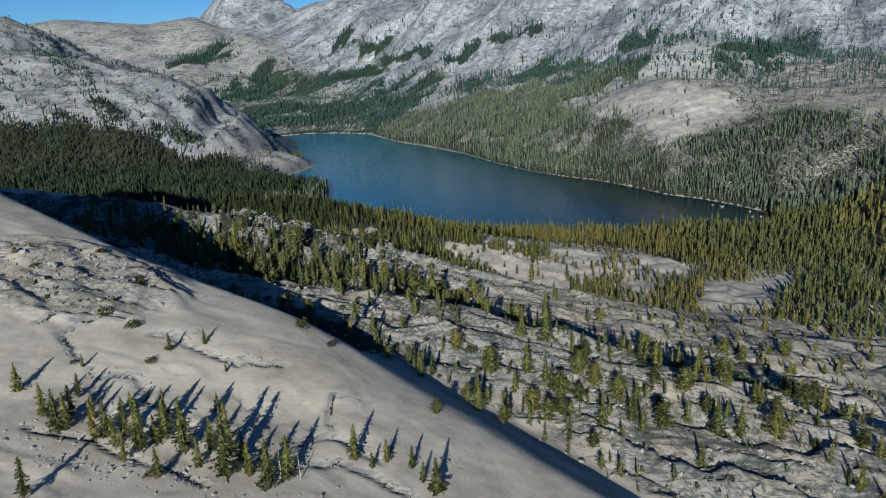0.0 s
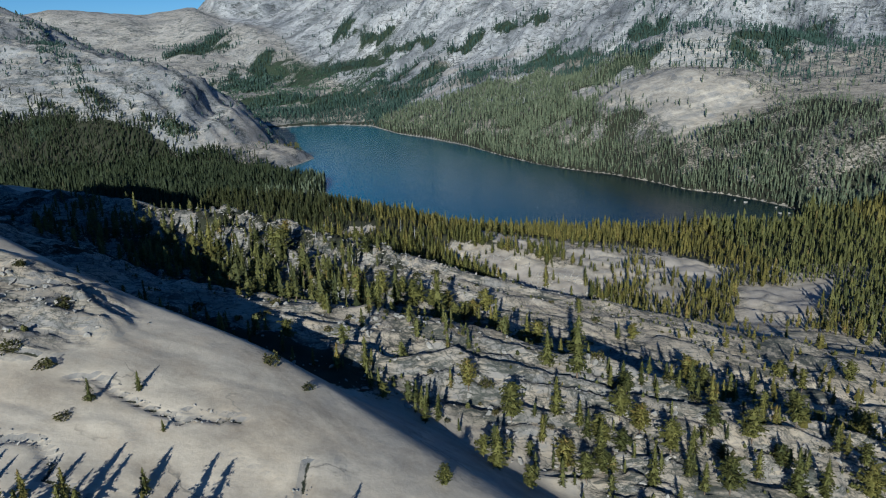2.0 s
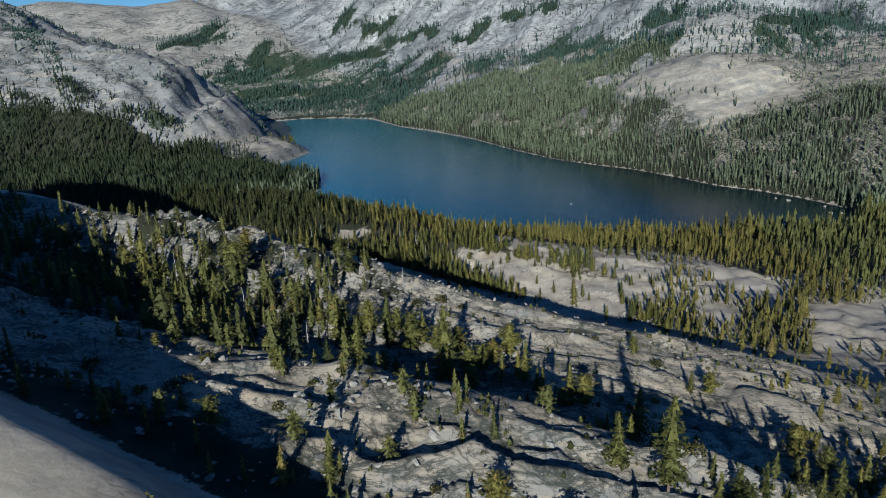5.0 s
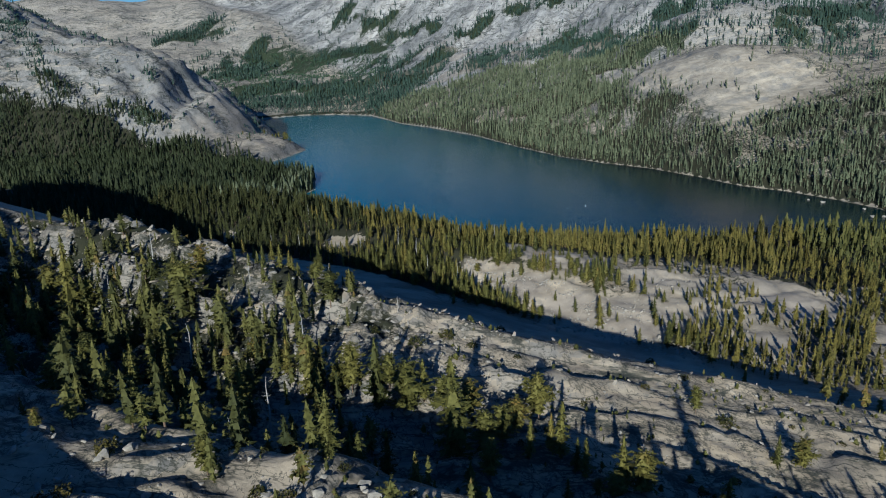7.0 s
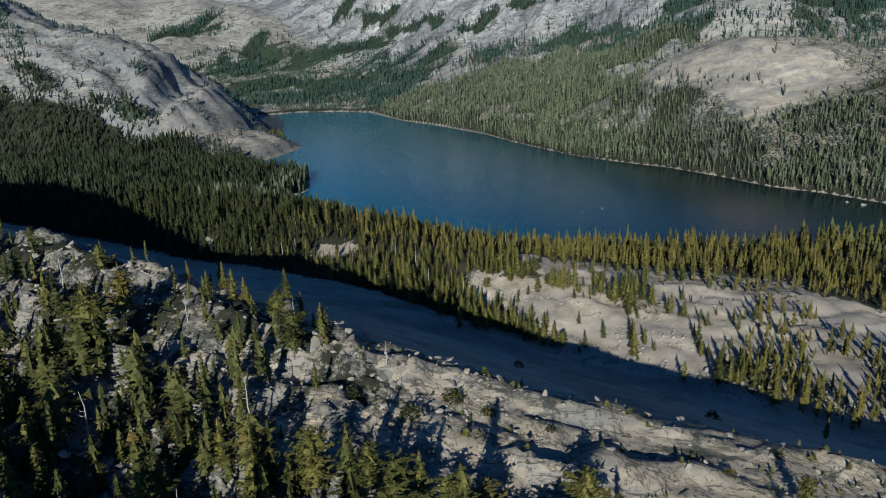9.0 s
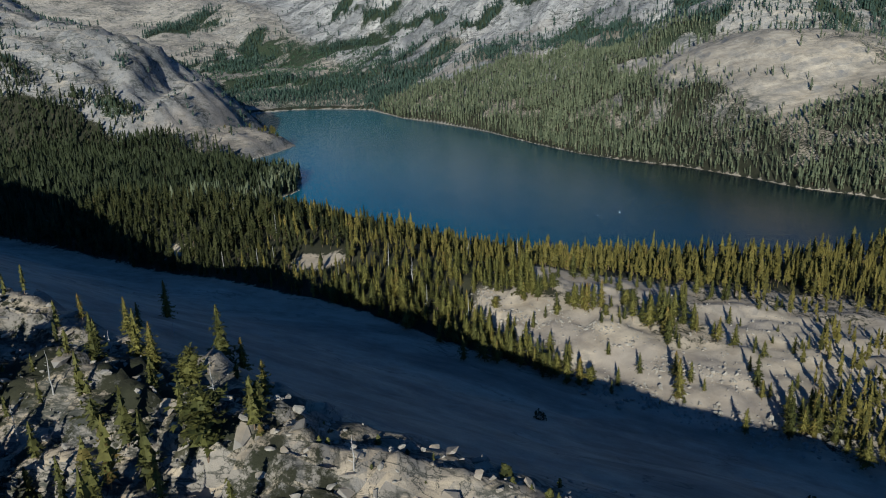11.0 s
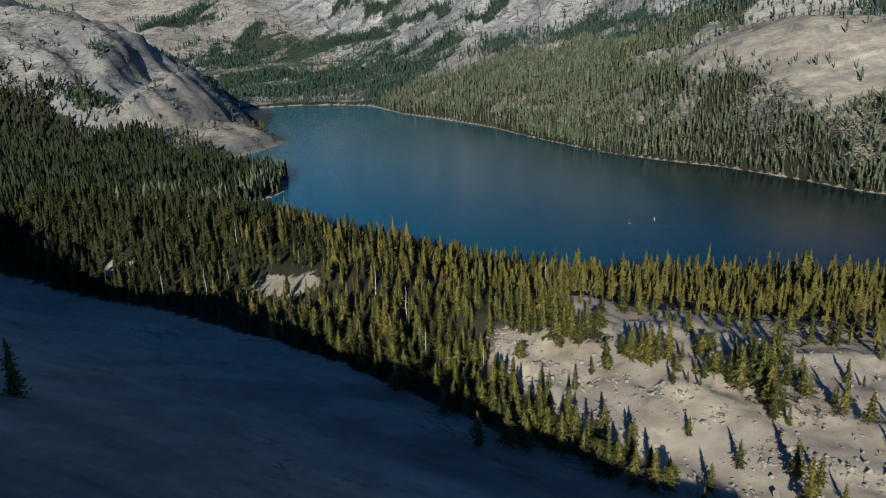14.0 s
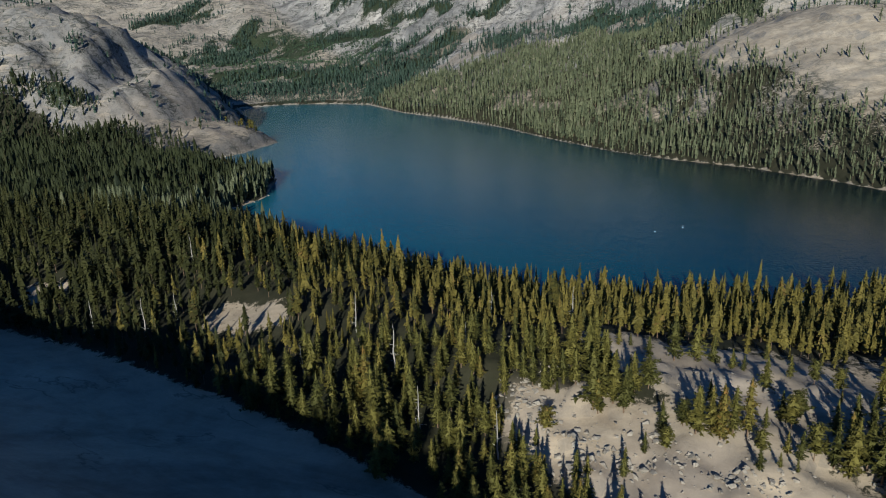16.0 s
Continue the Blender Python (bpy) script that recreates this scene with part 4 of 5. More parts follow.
keep = strips(tx, ty, BRUSH) + 1.3 * fbm(tx, ty, 45, 4, 89) + scrub_rng.normal(0, 0.3, tx.size) > 0.0
tx, ty = tx[keep], ty[keep]
joined_forest("talus_shrubs", "green brush among the talus below the granite faces",
              np.stack([tx, ty, height(tx, ty) - 0.3, scrub_rng.uniform(2.5, 7, tx.size), scrub_rng.uniform(0, 6.28, tx.size), scrub_rng.uniform(2.6, 4.6, tx.size)], -1), far_kinds, 30, TALUS_BRUSH)
joined_forest("ridge_forest", "scattered dark conifers on the granite ridges", sown(1000, 2000, 900, 2000, 9.5, 17, 9, 18, 1.5), far_kinds, 19, HIGH_FOREST)


def bough_tree(rng, count, spread, taper, rounded=False):
    """Crown and trunk of a conifer of height 1: boughs that carry clumps of needles, round a thin dark core."""
    v, f = [], []
    base = rng.uniform(0.16, 0.26) if rounded else rng.uniform(0.04, 0.16)
    lobes, phase = rng.randint(2, 3), rng.uniform(0, 6.28)

    def reach(t, a):
        form = math.sqrt(max(0, 1 - ((t - 0.38) / 0.64) ** 2)) if rounded else (1 - t) ** taper * min(1, 0.55 + 2.5 * t)
        return spread * form * (1 + 0.26 * math.sin(lobes * a + 7 * t + phase) + 0.22 * math.sin(21 * t + 2 * phase)) + 0.010
    for i in range(6):
        t = i / 6
        z0, spin, k = base + (1 - base) * t, rng.uniform(0, 6.28), len(v)
        v.append((0, 0, min(1.0, z0 + (1 - base) / 6 * 1.5)))
        for q in range(8):
            a = spin + 0.7854 * q
            r = reach(t, a) * (0.72 if q % 2 == 0 else 0.45)
            v.append((r * math.cos(a), r * math.sin(a), z0 + rng.uniform(-0.02, 0.02)))
        f += [(k, k + 1 + q, k + 1 + (q + 1) % 8) for q in range(8)]
    for i in range(count):
        t = min(0.98, ((i + rng.random()) / count) ** (0.9 if rounded else 1.2))
        a = 2.39996 * i + rng.uniform(-0.6, 0.6)
        r = reach(t, a) * rng.uniform(0.65, 1.25)
        rise = rng.uniform(-0.1, 0.45) if rounded else rng.uniform(-0.55, 0.05)
        z0 = base + (1 - base) * t
        for share in ((1.0, 0.72, 0.45) if r > 0.05 else (0.95, 0.55)):
            px, py, pz = share * r * math.cos(a) + rng.gauss(0, 0.006), share * r * math.sin(a) + rng.gauss(0, 0.006), z0 + rise * share * r + rng.gauss(0, 0.006)
            size = (0.014 + 0.22 * r) * rng.uniform(0.75, 1.25)
            for q in range(3):
                w, tip, k = a + rng.uniform(-1.5, 1.5), rng.uniform(-0.7, 0.5), len(v)
                c, n, bend = math.cos(w), math.sin(w), rng.uniform(-0.5, 0.5)
                v += [(px - 0.4 * size * c - 0.42 * size * n, py - 0.4 * size * n + 0.42 * size * c, pz - bend * 0.4 * size),
                      (px - 0.4 * size * c + 0.42 * size * n, py - 0.4 * size * n - 0.42 * size * c, pz + bend * 0.4 * size), (px + size * c, py + size * n, pz + tip * size)]
                f.append((k, k + 1, k + 2))
    tv, tf = [], []
    for q, (z, r) in enumerate(((-0.06, 0.020), (0.03, 0.014), (0.5, 0.009), (0.97, 0.002))):
        tv += [(r * math.cos(6.283 * w / 7), r * math.sin(6.283 * w / 7), z) for w in range(7)]
        if q:
            tf += [(7 * q - 7 + w, 7 * q - 7 + (w + 1) % 7, 7 * q + (w + 1) % 7, 7 * q + w) for w in range(7)]
    return np.array(v), np.array(f), np.array(tv), np.array(tf)


def conifer(rng, name, label, count, spread, taper, tall, rounded=False):
    root = new(name)
    cv, cf, tv, tf = bough_tree(rng, count, spread, taper, rounded)
    child("crown", cv * tall, cf, NEEDLES, root, "ragged olive-green needles")
    child("trunk", tv * tall, tf, BARK, root, "grey-brown bark", True)
    return tagged(root, label, "tree", group="conifers on the granite benches")


def snag(rng, name, label, tall):
    root = new(name)
    tv, tf = [], []
    for q in range(6):
        z, r = q / 5 * tall, (0.016 * (1 - q / 5) ** 0.8 + 0.0025) * tall
        bx, by = 0.012 * tall * math.sin(2.1 * q), 0.010 * tall * math.cos(1.7 * q)
        tv += [(bx + r * math.cos(1.047 * j), by + r * math.sin(1.047 * j), z - 0.4 * (q == 0)) for j in range(6)]
        if q:
            tf += [(6 * q - 6 + j, 6 * q - 6 + (j + 1) % 6, 6 * q + (j + 1) % 6, 6 * q + j) for j in range(6)]
    child("trunk", np.array(tv), np.array(tf), DEADWOOD, root, "bare silver-grey trunk", True)
    first = None
    for j in range(22):
        t = rng.uniform(0.22, 0.95)
        r = 0.20 * tall * (1.1 - t) * rng.uniform(0.4, 1.2)
        if first is None:
            bv = [(0, 0.03, 0), (0, -0.03, 0), (0, 0, 0.05), (0.55, 0.06, 0.05), (0.55, 0.03, 0.09), (1, -0.04, 0.22), (0.8, 0.28, 0.10)]
            bf = [(0, 1, 3), (1, 2, 4), (2, 0, 4), (0, 3, 4), (1, 3, 4), (3, 4, 5), (3, 4, 6)]
            first = child("branch", np.array(bv), np.array(bf), DEADWOOD, root)
            ob = first
        else:
            ob = new("branch", first.data)
            ob.parent = root
        ob.matrix_basis = pose(0, 0, t * tall, 0, rng.uniform(-25, 18), rng.uniform(0, 360)) @ Matrix.Diagonal((r, r, r, 1))
    return tagged(root, label, "dead tree", group="dead trees on the granite benches")


def shrub(rng, name, label):
    """A low round bush, one metre high."""
    root = new(name)
    v, f = [], []
    for j in range(130):
        a, e = rng.uniform(0, 6.283), math.asin(rng.uniform(0.0, 1.0))
        r = rng.uniform(0.55, 1.05) * (1 + 0.2 * math.sin(3 * a))
        p = Vector((r * math.cos(a) * math.cos(e), r * math.sin(a) * math.cos(e), 0.1 + 0.85 * r * math.sin(e)))
        k = len(v)
        for q in range(4):
            d = Vector((rng.gauss(0, 1), rng.gauss(0, 1), rng.gauss(0, 0.7))).normalized() * 0.17
            v.append(tuple(p + d))
        f += [(k, k + 1, k + 2), (k, k + 2, k + 3), (k + 1, k + 2, k + 3)]
    child("foliage", np.array(v), np.array(f), SHRUB_LEAF, root, "dense olive leaves")
    tv, tf = [], []
    for j in range(5):
        a, k = 1.26 * j, len(tv)
        tip = (0.5 * math.cos(a), 0.5 * math.sin(a), 0.6)
        tv += [(0.05, 0, -0.15), (-0.03, 0.04, -0.15), (-0.03, -0.04, -0.15), tip]
        tf += [(k, k + 1, k + 3), (k + 1, k + 2, k + 3), (k + 2, k, k + 3)]
    child("stems", np.array(tv), np.array(tf), BARK, root)
    return tagged(root, label, "shrub", group="shrubs on the granite benches")


def hull_stone(rng, count=13):
    """An angular stone about one metre across: its points and triangles."""
    bm = bmesh.new()
    for _ in range(count):
        d = Vector((rng.gauss(0, 1), rng.gauss(0, 1), rng.gauss(0, 1))).normalized()
        bm.verts.new((0.55 * d.x * rng.uniform(0.8, 1.1), 0.45 * d.y * rng.uniform(0.8, 1.1), 0.36 * d.z * rng.uniform(0.8, 1.1)))
    got = bmesh.ops.convex_hull(bm, input=bm.verts)
    loose = list({e for e in got["geom_interior"] + got["geom_unused"] if isinstance(e, bmesh.types.BMVert)})
    bmesh.ops.delete(bm, geom=loose, context="VERTS")
    bmesh.ops.triangulate(bm, faces=bm.faces)
    bm.verts.index_update()
    v, f = np.array([tuple(p.co) for p in bm.verts]), np.array([[p.index for p in q.verts] for q in bm.faces])
    bm.free()
    return v, f


def joined_stones(name, label, places, seed, flat=1.0, mat=None):
    """One mesh of many stones. places: rows of x, y, size."""
    rng, rs = random.Random(seed), np.random.RandomState(seed)
    shapes = [hull_stone(rng, 9 + k) for k in range(7)]
    pick = rs.randint(0, len(shapes), len(places))
    z = height(places[:, 0], places[:, 1])
    vs, fs, start = [], [], 0
    for k, (v, f) in enumerate(shapes):
        rows, zz = places[pick == k], z[pick == k]
        a = rs.uniform(0, 6.28, len(rows))
        c, s, h = np.cos(a)[:, None], np.sin(a)[:, None], rows[:, 2][:, None]
        tilt = rs.normal(0, 0.25 if flat == 1.0 else 0.4, (len(rows), 1))
        thick = flat * rs.uniform(0.7, 1.3, (len(rows), 1))
        px = (v[:, 0] * c - v[:, 1] * s) * h + rows[:, :1]
        py = (v[:, 0] * s + v[:, 1] * c) * h + rows[:, 1:2]
        pz = (thick * v[:, 2] + tilt * v[:, 0]) * h + zz[:, None] + (0.12 if flat == 1.0 else 0.02) * h
        vs.append(np.stack([px, py, pz], -1).reshape(-1, 3))
        fs.append((f[None] + (start + np.arange(len(rows)) * len(v))[:, None, None]).reshape(-1, 3))
        start += len(rows) * len(v)
    ob = mesh_object(name, np.concatenate(vs), np.concatenate(fs), [mat or STONE])
    return tagged(ob, label, "boulders", kind="stuff")


rng_hero = random.Random(5)
TALL = 12.0
CONIFER = "slender olive-green conifer rooted in granite joints"
kinds = [conifer(rng_hero, "conifer_tree", CONIFER, 105, 0.125 + 0.014 * k, 0.62 + 0.07 * k, TALL) for k in range(6)]
wide = [conifer(rng_hero, "pine_tree", "broad yellow-green pine with a rounded crown on granite", 105, 0.19 + 0.025 * k, 0.42, TALL, True) for k in range(4)]
lake_kinds = [conifer(rng_hero, "lakeside_conifer", "tall narrow olive-green conifer at the edge of the lakeside forest", 110, 0.12 + 0.015 * k, 0.75, TALL) for k in range(5)]
dead = [snag(rng_hero, "dead_tree", "bare silver-grey dead conifer standing among boulders", TALL) for k in range(3)]
bushes = [shrub(rng_hero, "shrub", "low olive-green shrub in a granite joint") for k in range(3)]
for ob in lake_kinds:
    tagged(ob, group="conifers at the edge of the lakeside forest")
first_use = {}


def ground_at(x, y):
    return float(height(np.array([float(x)]), np.array([float(y)]))[0])


def plant(kind, x, y, size, sink=0.25):
    """The first use moves the built thing itself, later ones are copies."""
    m = pose(x, y, ground_at(x, y) - sink, rng_hero.uniform(-2, 2), rng_hero.uniform(-2, 2), rng_hero.uniform(0, 360))
    m = m @ Matrix.Diagonal((size * rng_hero.uniform(0.9, 1.12), size * rng_hero.uniform(0.9, 1.12), size, 1))
    if kind not in first_use:
        first_use[kind] = True
        ob = kind
    else:
        ob = copy_thing(kind, Matrix())
    ob.matrix_basis = m
    return ob


# x, y, height
SLAB_TREES = ((-102, 164, 10), (-105, 177, 7), (-94, 162, 11), (-88, 160, 9), (-87, 164, 11), (-81, 160, 14), (-79, 164, 8), (-77, 166, 11),
    (-71, 162, 15), (-65, 165, 9), (-67, 179, 6), (-60, 164, 14), (-69, 196, 3), (-79, 208, 5), (-88, 202, 6), (-109, 189, 4),
    (-89, 174, 6), (-121, 176, 8), (-104, 163, 11), (-103, 169, 9), (-92, 164, 10), (-83, 162, 10), (-79, 171, 10), (-58, 154, 17),
    (-56, 163, 8), (-48, 157, 11), (-43, 158, 12), (-27, 170, 10), (-18, 171, 7), (-11, 171, 7), (-4, 164, 10), (-99, 138, 10),
    (-74, 152, 8), (-110, 168, 9), (-98, 170, 7), (-84, 156, 8), (-66, 158, 8), (-53, 158, 9), (-22, 168, 5), (-8, 167, 6))
# x, y, height
LEDGE_TREES = ((-68, 285, 7), (-59, 278, 9), (-39, 260, 9), (-30, 263, 9), (-13, 251, 8), (4, 259, 10), (17, 247, 12), (-10, 240, 8),
    (7, 227, 7), (11, 225, 12), (32, 251, 12), (39, 249, 9), (53, 253, 11), (42, 269, 21), (33, 277, 12), (-6, 242, 8),
    (103, 329, 12), (66, 274, 9), (59, 268, 7), (67, 244, 10), (75, 246, 9), (105, 264, 11), (96, 251, 11), (115, 260, 11),
    (113, 236, 12), (103, 234, 16), (43, 236, 13), (19, 217, 7), (-4, 199, 5), (81, 231, 12), (58, 231, 12),)
# x, y, height
BENCH_TREES = ((80, 276, 7), (106, 318, 11), (133, 249, 9), (-23, 248, 5), (44, 244, 9), (51, 242, 8), (108, 261, 10), (158, 298, 10),
    (148, 303, 9), (111, 309, 10), (131, 326, 10), (85, 256, 8), (59, 252, 8), (26, 241, 9), (32, 234, 9), (37, 228, 9),
    (70, 235, 10), (73, 230, 10), (93, 239, 10), (102, 243, 8), (127, 236, 12), (127, 255, 9), (157, 333, 10), (189, 350, 10),
    (151, 342, 9), (54, 271, 9),)
# x, y, height
HOLLOW_TREES = ((-64, 358, 12), (-44, 366, 14), (-37, 368, 8), (-33, 364, 13), (-26, 361, 17), (-18, 360, 13), (-14, 316, 10), (-14, 364, 11),
    (-6, 347, 25), (1, 349, 12), (2, 339, 10), (6, 354, 10), (12, 347, 10), (17, 367, 12), (20, 349, 14), (25, 343, 10),
    (34, 342, 14), (38, 340, 11), (19, 333, 8), (27, 338, 5), (30, 335, 6), (41, 322, 10), (51, 324, 17), (65, 380, 8),
    (-50, 305, 7), (-91, 376, 16), (-148, 411, 18), (-126, 402, 24), (-110, 390, 11), (-106, 418, 11),)
# x, y, height
RIDGE_TREES = ((-89, 401, 13), (-95, 326, 5), (-86, 316, 4), (-44, 402, 10), (-70, 423, 9), (-50, 415, 7), (-89, 417, 12), (87, 360, 8),
    (80, 360, 8), (-60, 373, 9), (-62, 364, 9), (-51, 369, 9), (-23, 364, 9), (-9, 364, 9), (-2, 363, 11), (10, 359, 9),
    (18, 352, 9), (24, 348, 8), (-146, 394, 12), (-156, 418, 11), (-141, 418, 12), (-123, 408, 12), (-110, 399, 12), (-101, 387, 11),
    (-90, 385, 11), (-172, 432, 11), (-97, 415, 10), (-105, 353, 10), (-101, 326, 8), (-103, 367, 10), (39, 322, 8), (48, 331, 6),)
# x, y, height
LOW_TREES = ((-91, 482, 7), (-105, 530, 12), (-54, 440, 12), (-51, 442, 8), (-42, 426, 7), (-42, 417, 5), (-56, 413, 4), (-82, 460, 3),
    (72, 537, 14), (87, 516, 9), (101, 514, 14), (52, 546, 7), (82, 540, 5), (-70, 436, 7), (-66, 430, 9), (-62, 427, 7), (-60, 424, 6), (-82, 442, 5))
# on the clearing: x, y, height
CLEARING_TREES = ((22, 605, 16), (23, 604, 10), (27, 606, 15), (29, 603, 13), (33, 609, 12), (37, 611, 9), (37, 598, 9), (36, 592, 6),
    (44, 596, 13), (48, 597, 12), (49, 594, 14), (53, 597, 13), (56, 596, 15), (42, 599, 7), (69, 617, 10), (68, 605, 8),
    (68, 600, 9), (73, 607, 8), (61, 598, 6), (63, 591, 6), (68, 589, 9), (72, 588, 12), (74, 585, 16), (78, 586, 15),
    (79, 582, 18), (78, 599, 9), (84, 601, 10), (87, 600, 10), (88, 595, 14), (57, 591, 6), (17, 619, 9), (19, 613, 10),)
CLEARING_TREES_MORE = ((10, 600, 6), (13, 614, 6), (56, 632, 12), (50, 632, 14), (62, 635, 9), (85, 623, 7), (90, 620, 7), (25, 585, 8), (31, 591, 6),
    (25, 608, 12), (31, 606, 11), (46, 599, 10), (51, 599, 11), (76, 590, 13), (82, 585, 14), (85, 590, 12), (81, 578, 13), (90, 588, 15))
# at the foot of the shaded slab: x, y, height
FOOT_TREES = ((-5, 557, 11), (3, 558, 13), (8, 557, 10), (13, 560, 12), (17, 557, 13), (22, 554, 10), (27, 547, 13), (30, 549, 11), (33, 545, 12), (37, 543, 13), (41, 543, 9),
    (25, 551, 9), (62, 553, 9), (74, 548, 12), (79, 546, 10))
# dead trees: x, y, height
SNAGS = ((-45, 158, 9), (-64, 171, 8), (-40, 159, 8), (-80, 378, 17), (-52, 351, 16), (-48, 379, 12), (-72, 413, 8), (-23, 403, 7),
    (-109, 427, 12), (-75, 407, 6), (-45, 410, 9), (-116, 408, 12), (-150, 429, 11), (-49, 315, 7), (-84, 486, 5), (-89, 455, 3),
    (-76, 479, 3), (-72, 432, 5),
    (-41, 644, 13), (-28, 624, 13), (-2, 592, 13), (-54, 628, 9),)
# shrubs: x, y, height
SHRUBS = ((-113, 215, 5), (-103, 211, 4), (-112, 190, 2.2), (-129, 250, 3), (-110, 236, 3), (-76, 152, 2.9), (-48, 155, 7),
    (-18, 176, 1.9), (-146, 235, 3), (-136, 236, 2.6), (-89, 203, 2.3), (-92, 196, 2.9), (-35, 300, 3), (-40, 300, 3), (-70, 295, 3),
    (-1, 291, 2.4), (-30, 393, 5), (-17, 388, 6), (-8, 399, 5), (73, 377, 5), (-32, 347, 4), (-23, 350, 2.9),)
# shrubs: x, y, height
SHRUBS_MORE = ((-14, 293, 3), (75, 340, 3), (72, 448, 5), (17, 500, 4), (0, 397, 3), (68, 400, 3), (-70, 310, 4), (-46, 287, 3), (-99, 305, 5),
    (-51, 228, 5), (-40, 220, 3), (-109, 233, 4), (-129, 250, 2.7), (-72, 291, 4), (60, 255, 6), (76, 277, 5), (10, 260, 4),
    (52, 281, 5), (82, 254, 5), (103, 246, 5), (84, 270, 4),)

for rows in (SLAB_TREES, LEDGE_TREES, BENCH_TREES, HOLLOW_TREES, RIDGE_TREES, LOW_TREES):
    for x, y, tall in rows:
        plant(rng_hero.choice(wide) if rng_hero.random() < 0.5 and tall < 14 and rows not in (LOW_TREES, SLAB_TREES) else rng_hero.choice(kinds), x, y, 1.15 * tall / TALL)
for x, y, tall in CLEARING_TREES + CLEARING_TREES_MORE + FOOT_TREES:
    plant(rng_hero.choice(lake_kinds if tall > 9 else kinds + wide), x, y, tall / TALL)
for x, y, tall in SNAGS:
    plant(rng_hero.choice(dead), x, y, tall / TALL)
rng_snag = random.Random(52)
for k in range(34):
    x = rng_snag.uniform(-150, 110)
    y = float(along(np.array([x]), NEAR_Y["slab_foot"])[0]) + rng_snag.uniform(6, 120)
    if forest_density(np.array([x]), np.array([y]), np.array([50.0]))[0] > 0.6:
        plant(rng_snag.choice(dead), x, y, rng_snag.uniform(8, 14) / TALL)
for x, y, tall in SHRUBS + SHRUBS_MORE:
    plant(rng_hero.choice(bushes), x, y, 0.62 * min(tall, 4.5), 0.1)
for x, y, z, tall, turn, w in near_bank:
    plant(rng_hero.choice(lake_kinds), x, y, tall / TALL)

# pines at the tip of the bare spit
for x, y, tall in ((-268, 1330, 13), (-274, 1338, 15), (-262, 1322, 9), (-281, 1328, 11), (-290, 1345, 8), (-272, 1318, 7), (-300, 1362, 8), (-318, 1380, 9), (-325, 1300, 6), (-340, 1330, 7)):
    plant(wide[0], x, y, tall / TALL)

# young trees on the clearing
rng_young = random.Random(77)
for k in range(120):
    x, y = rng_young.uniform(0, 150), rng_young.uniform(530, 645)
    if value_noise(np.array([x / 13]), np.array([y / 9]), 78)[0] > 0.50:
        plant(rng_young.choice(kinds), x, y, rng_young.uniform(2.5, 9) / TALL)

# more trees and shrubs in the hollows, where they stand closest
rng_place = random.Random(21)
extra = []
for k in range(230):
    if k < 120:
        x = rng_place.uniform(-40, 190)
        lo, hi = ("hollow_a", "crest_b") if rng_place.random() < 0.5 else ("hollow_b", "crest_c")
        share, tall = (rng_place.random(), rng_place.uniform(4, 10)) if lo == "hollow_a" else (rng_place.gauss(0, 0.14), rng_place.uniform(6, 14))
    else:
        x, lo, hi = rng_place.uniform(-190, -20), "hollow_b", "crest_c"
        share = rng_place.uniform(-0.45, 0.6)
        tall = rng_place.uniform(7, 16) if share < 0.2 else rng_place.uniform(3, 8)
    y0, y1 = (float(along(np.array([x]), NEAR_Y[n])[0]) for n in (lo, hi))
    y = y0 + (y1 - y0) * share
    if k < 120 or k % 2:
        extra.append((x, y, ground_at(x, y) - 0.25, tall, rng_place.uniform(0, 6.28), rng_place.uniform(0.9, 1.2)))
    else:
        plant(rng_place.choice(kinds), x, y, tall / TALL)
for k in range(340):
    x = rng_place.uniform(-260, -30)
    y0, y1, y2 = (float(along(np.array([x]), NEAR_Y[n])[0]) for n in ("hollow_a", "hollow_b", "crest_c"))
    if k < 115:
        y, tall = y0 + (y1 - y0) * rng_place.uniform(0.72, 1.4), rng_place.uniform(7, 15)
    else:
        y, tall = y1 + (y2 - y1) * rng_place.uniform(0.1, 1.05), rng_place.uniform(3, 9)
    extra.append((x, y, ground_at(x, y) - 0.25, tall, rng_place.uniform(0, 6.28), rng_place.uniform(0.9, 1.2)))
for k in range(100):
    x = rng_place.uniform(-200, -40)
    y = float(along(np.array([x]), NEAR_Y["hollow_b"])[0]) + (rng_place.uniform(-10, 40) if k % 5 else rng_place.uniform(-40, -15))
    extra.append((x, y, ground_at(x, y) - 0.25, rng_place.uniform(8, 16), rng_place.uniform(0, 6.28), rng_place.uniform(0.9, 1.2)))
for k in range(26):
    x, y = rng_place.uniform(-120, -50), rng_place.uniform(378, 408)
    extra.append((x, y, ground_at(x, y) - 0.25, rng_place.uniform(10, 16), rng_place.uniform(0, 6.28), rng_place.uniform(0.9, 1.2)))
for k in range(60):
    x = rng_place.uniform(-170, 70)
    y = float(along(np.array([x]), NEAR_Y["hollow_a"])[0]) + rng_place.uniform(0, 14)
    extra.append((x, y, ground_at(x, y) - 0.25, rng_place.uniform(3, 10), rng_place.uniform(0, 6.28), rng_place.uniform(0.9, 1.3)))
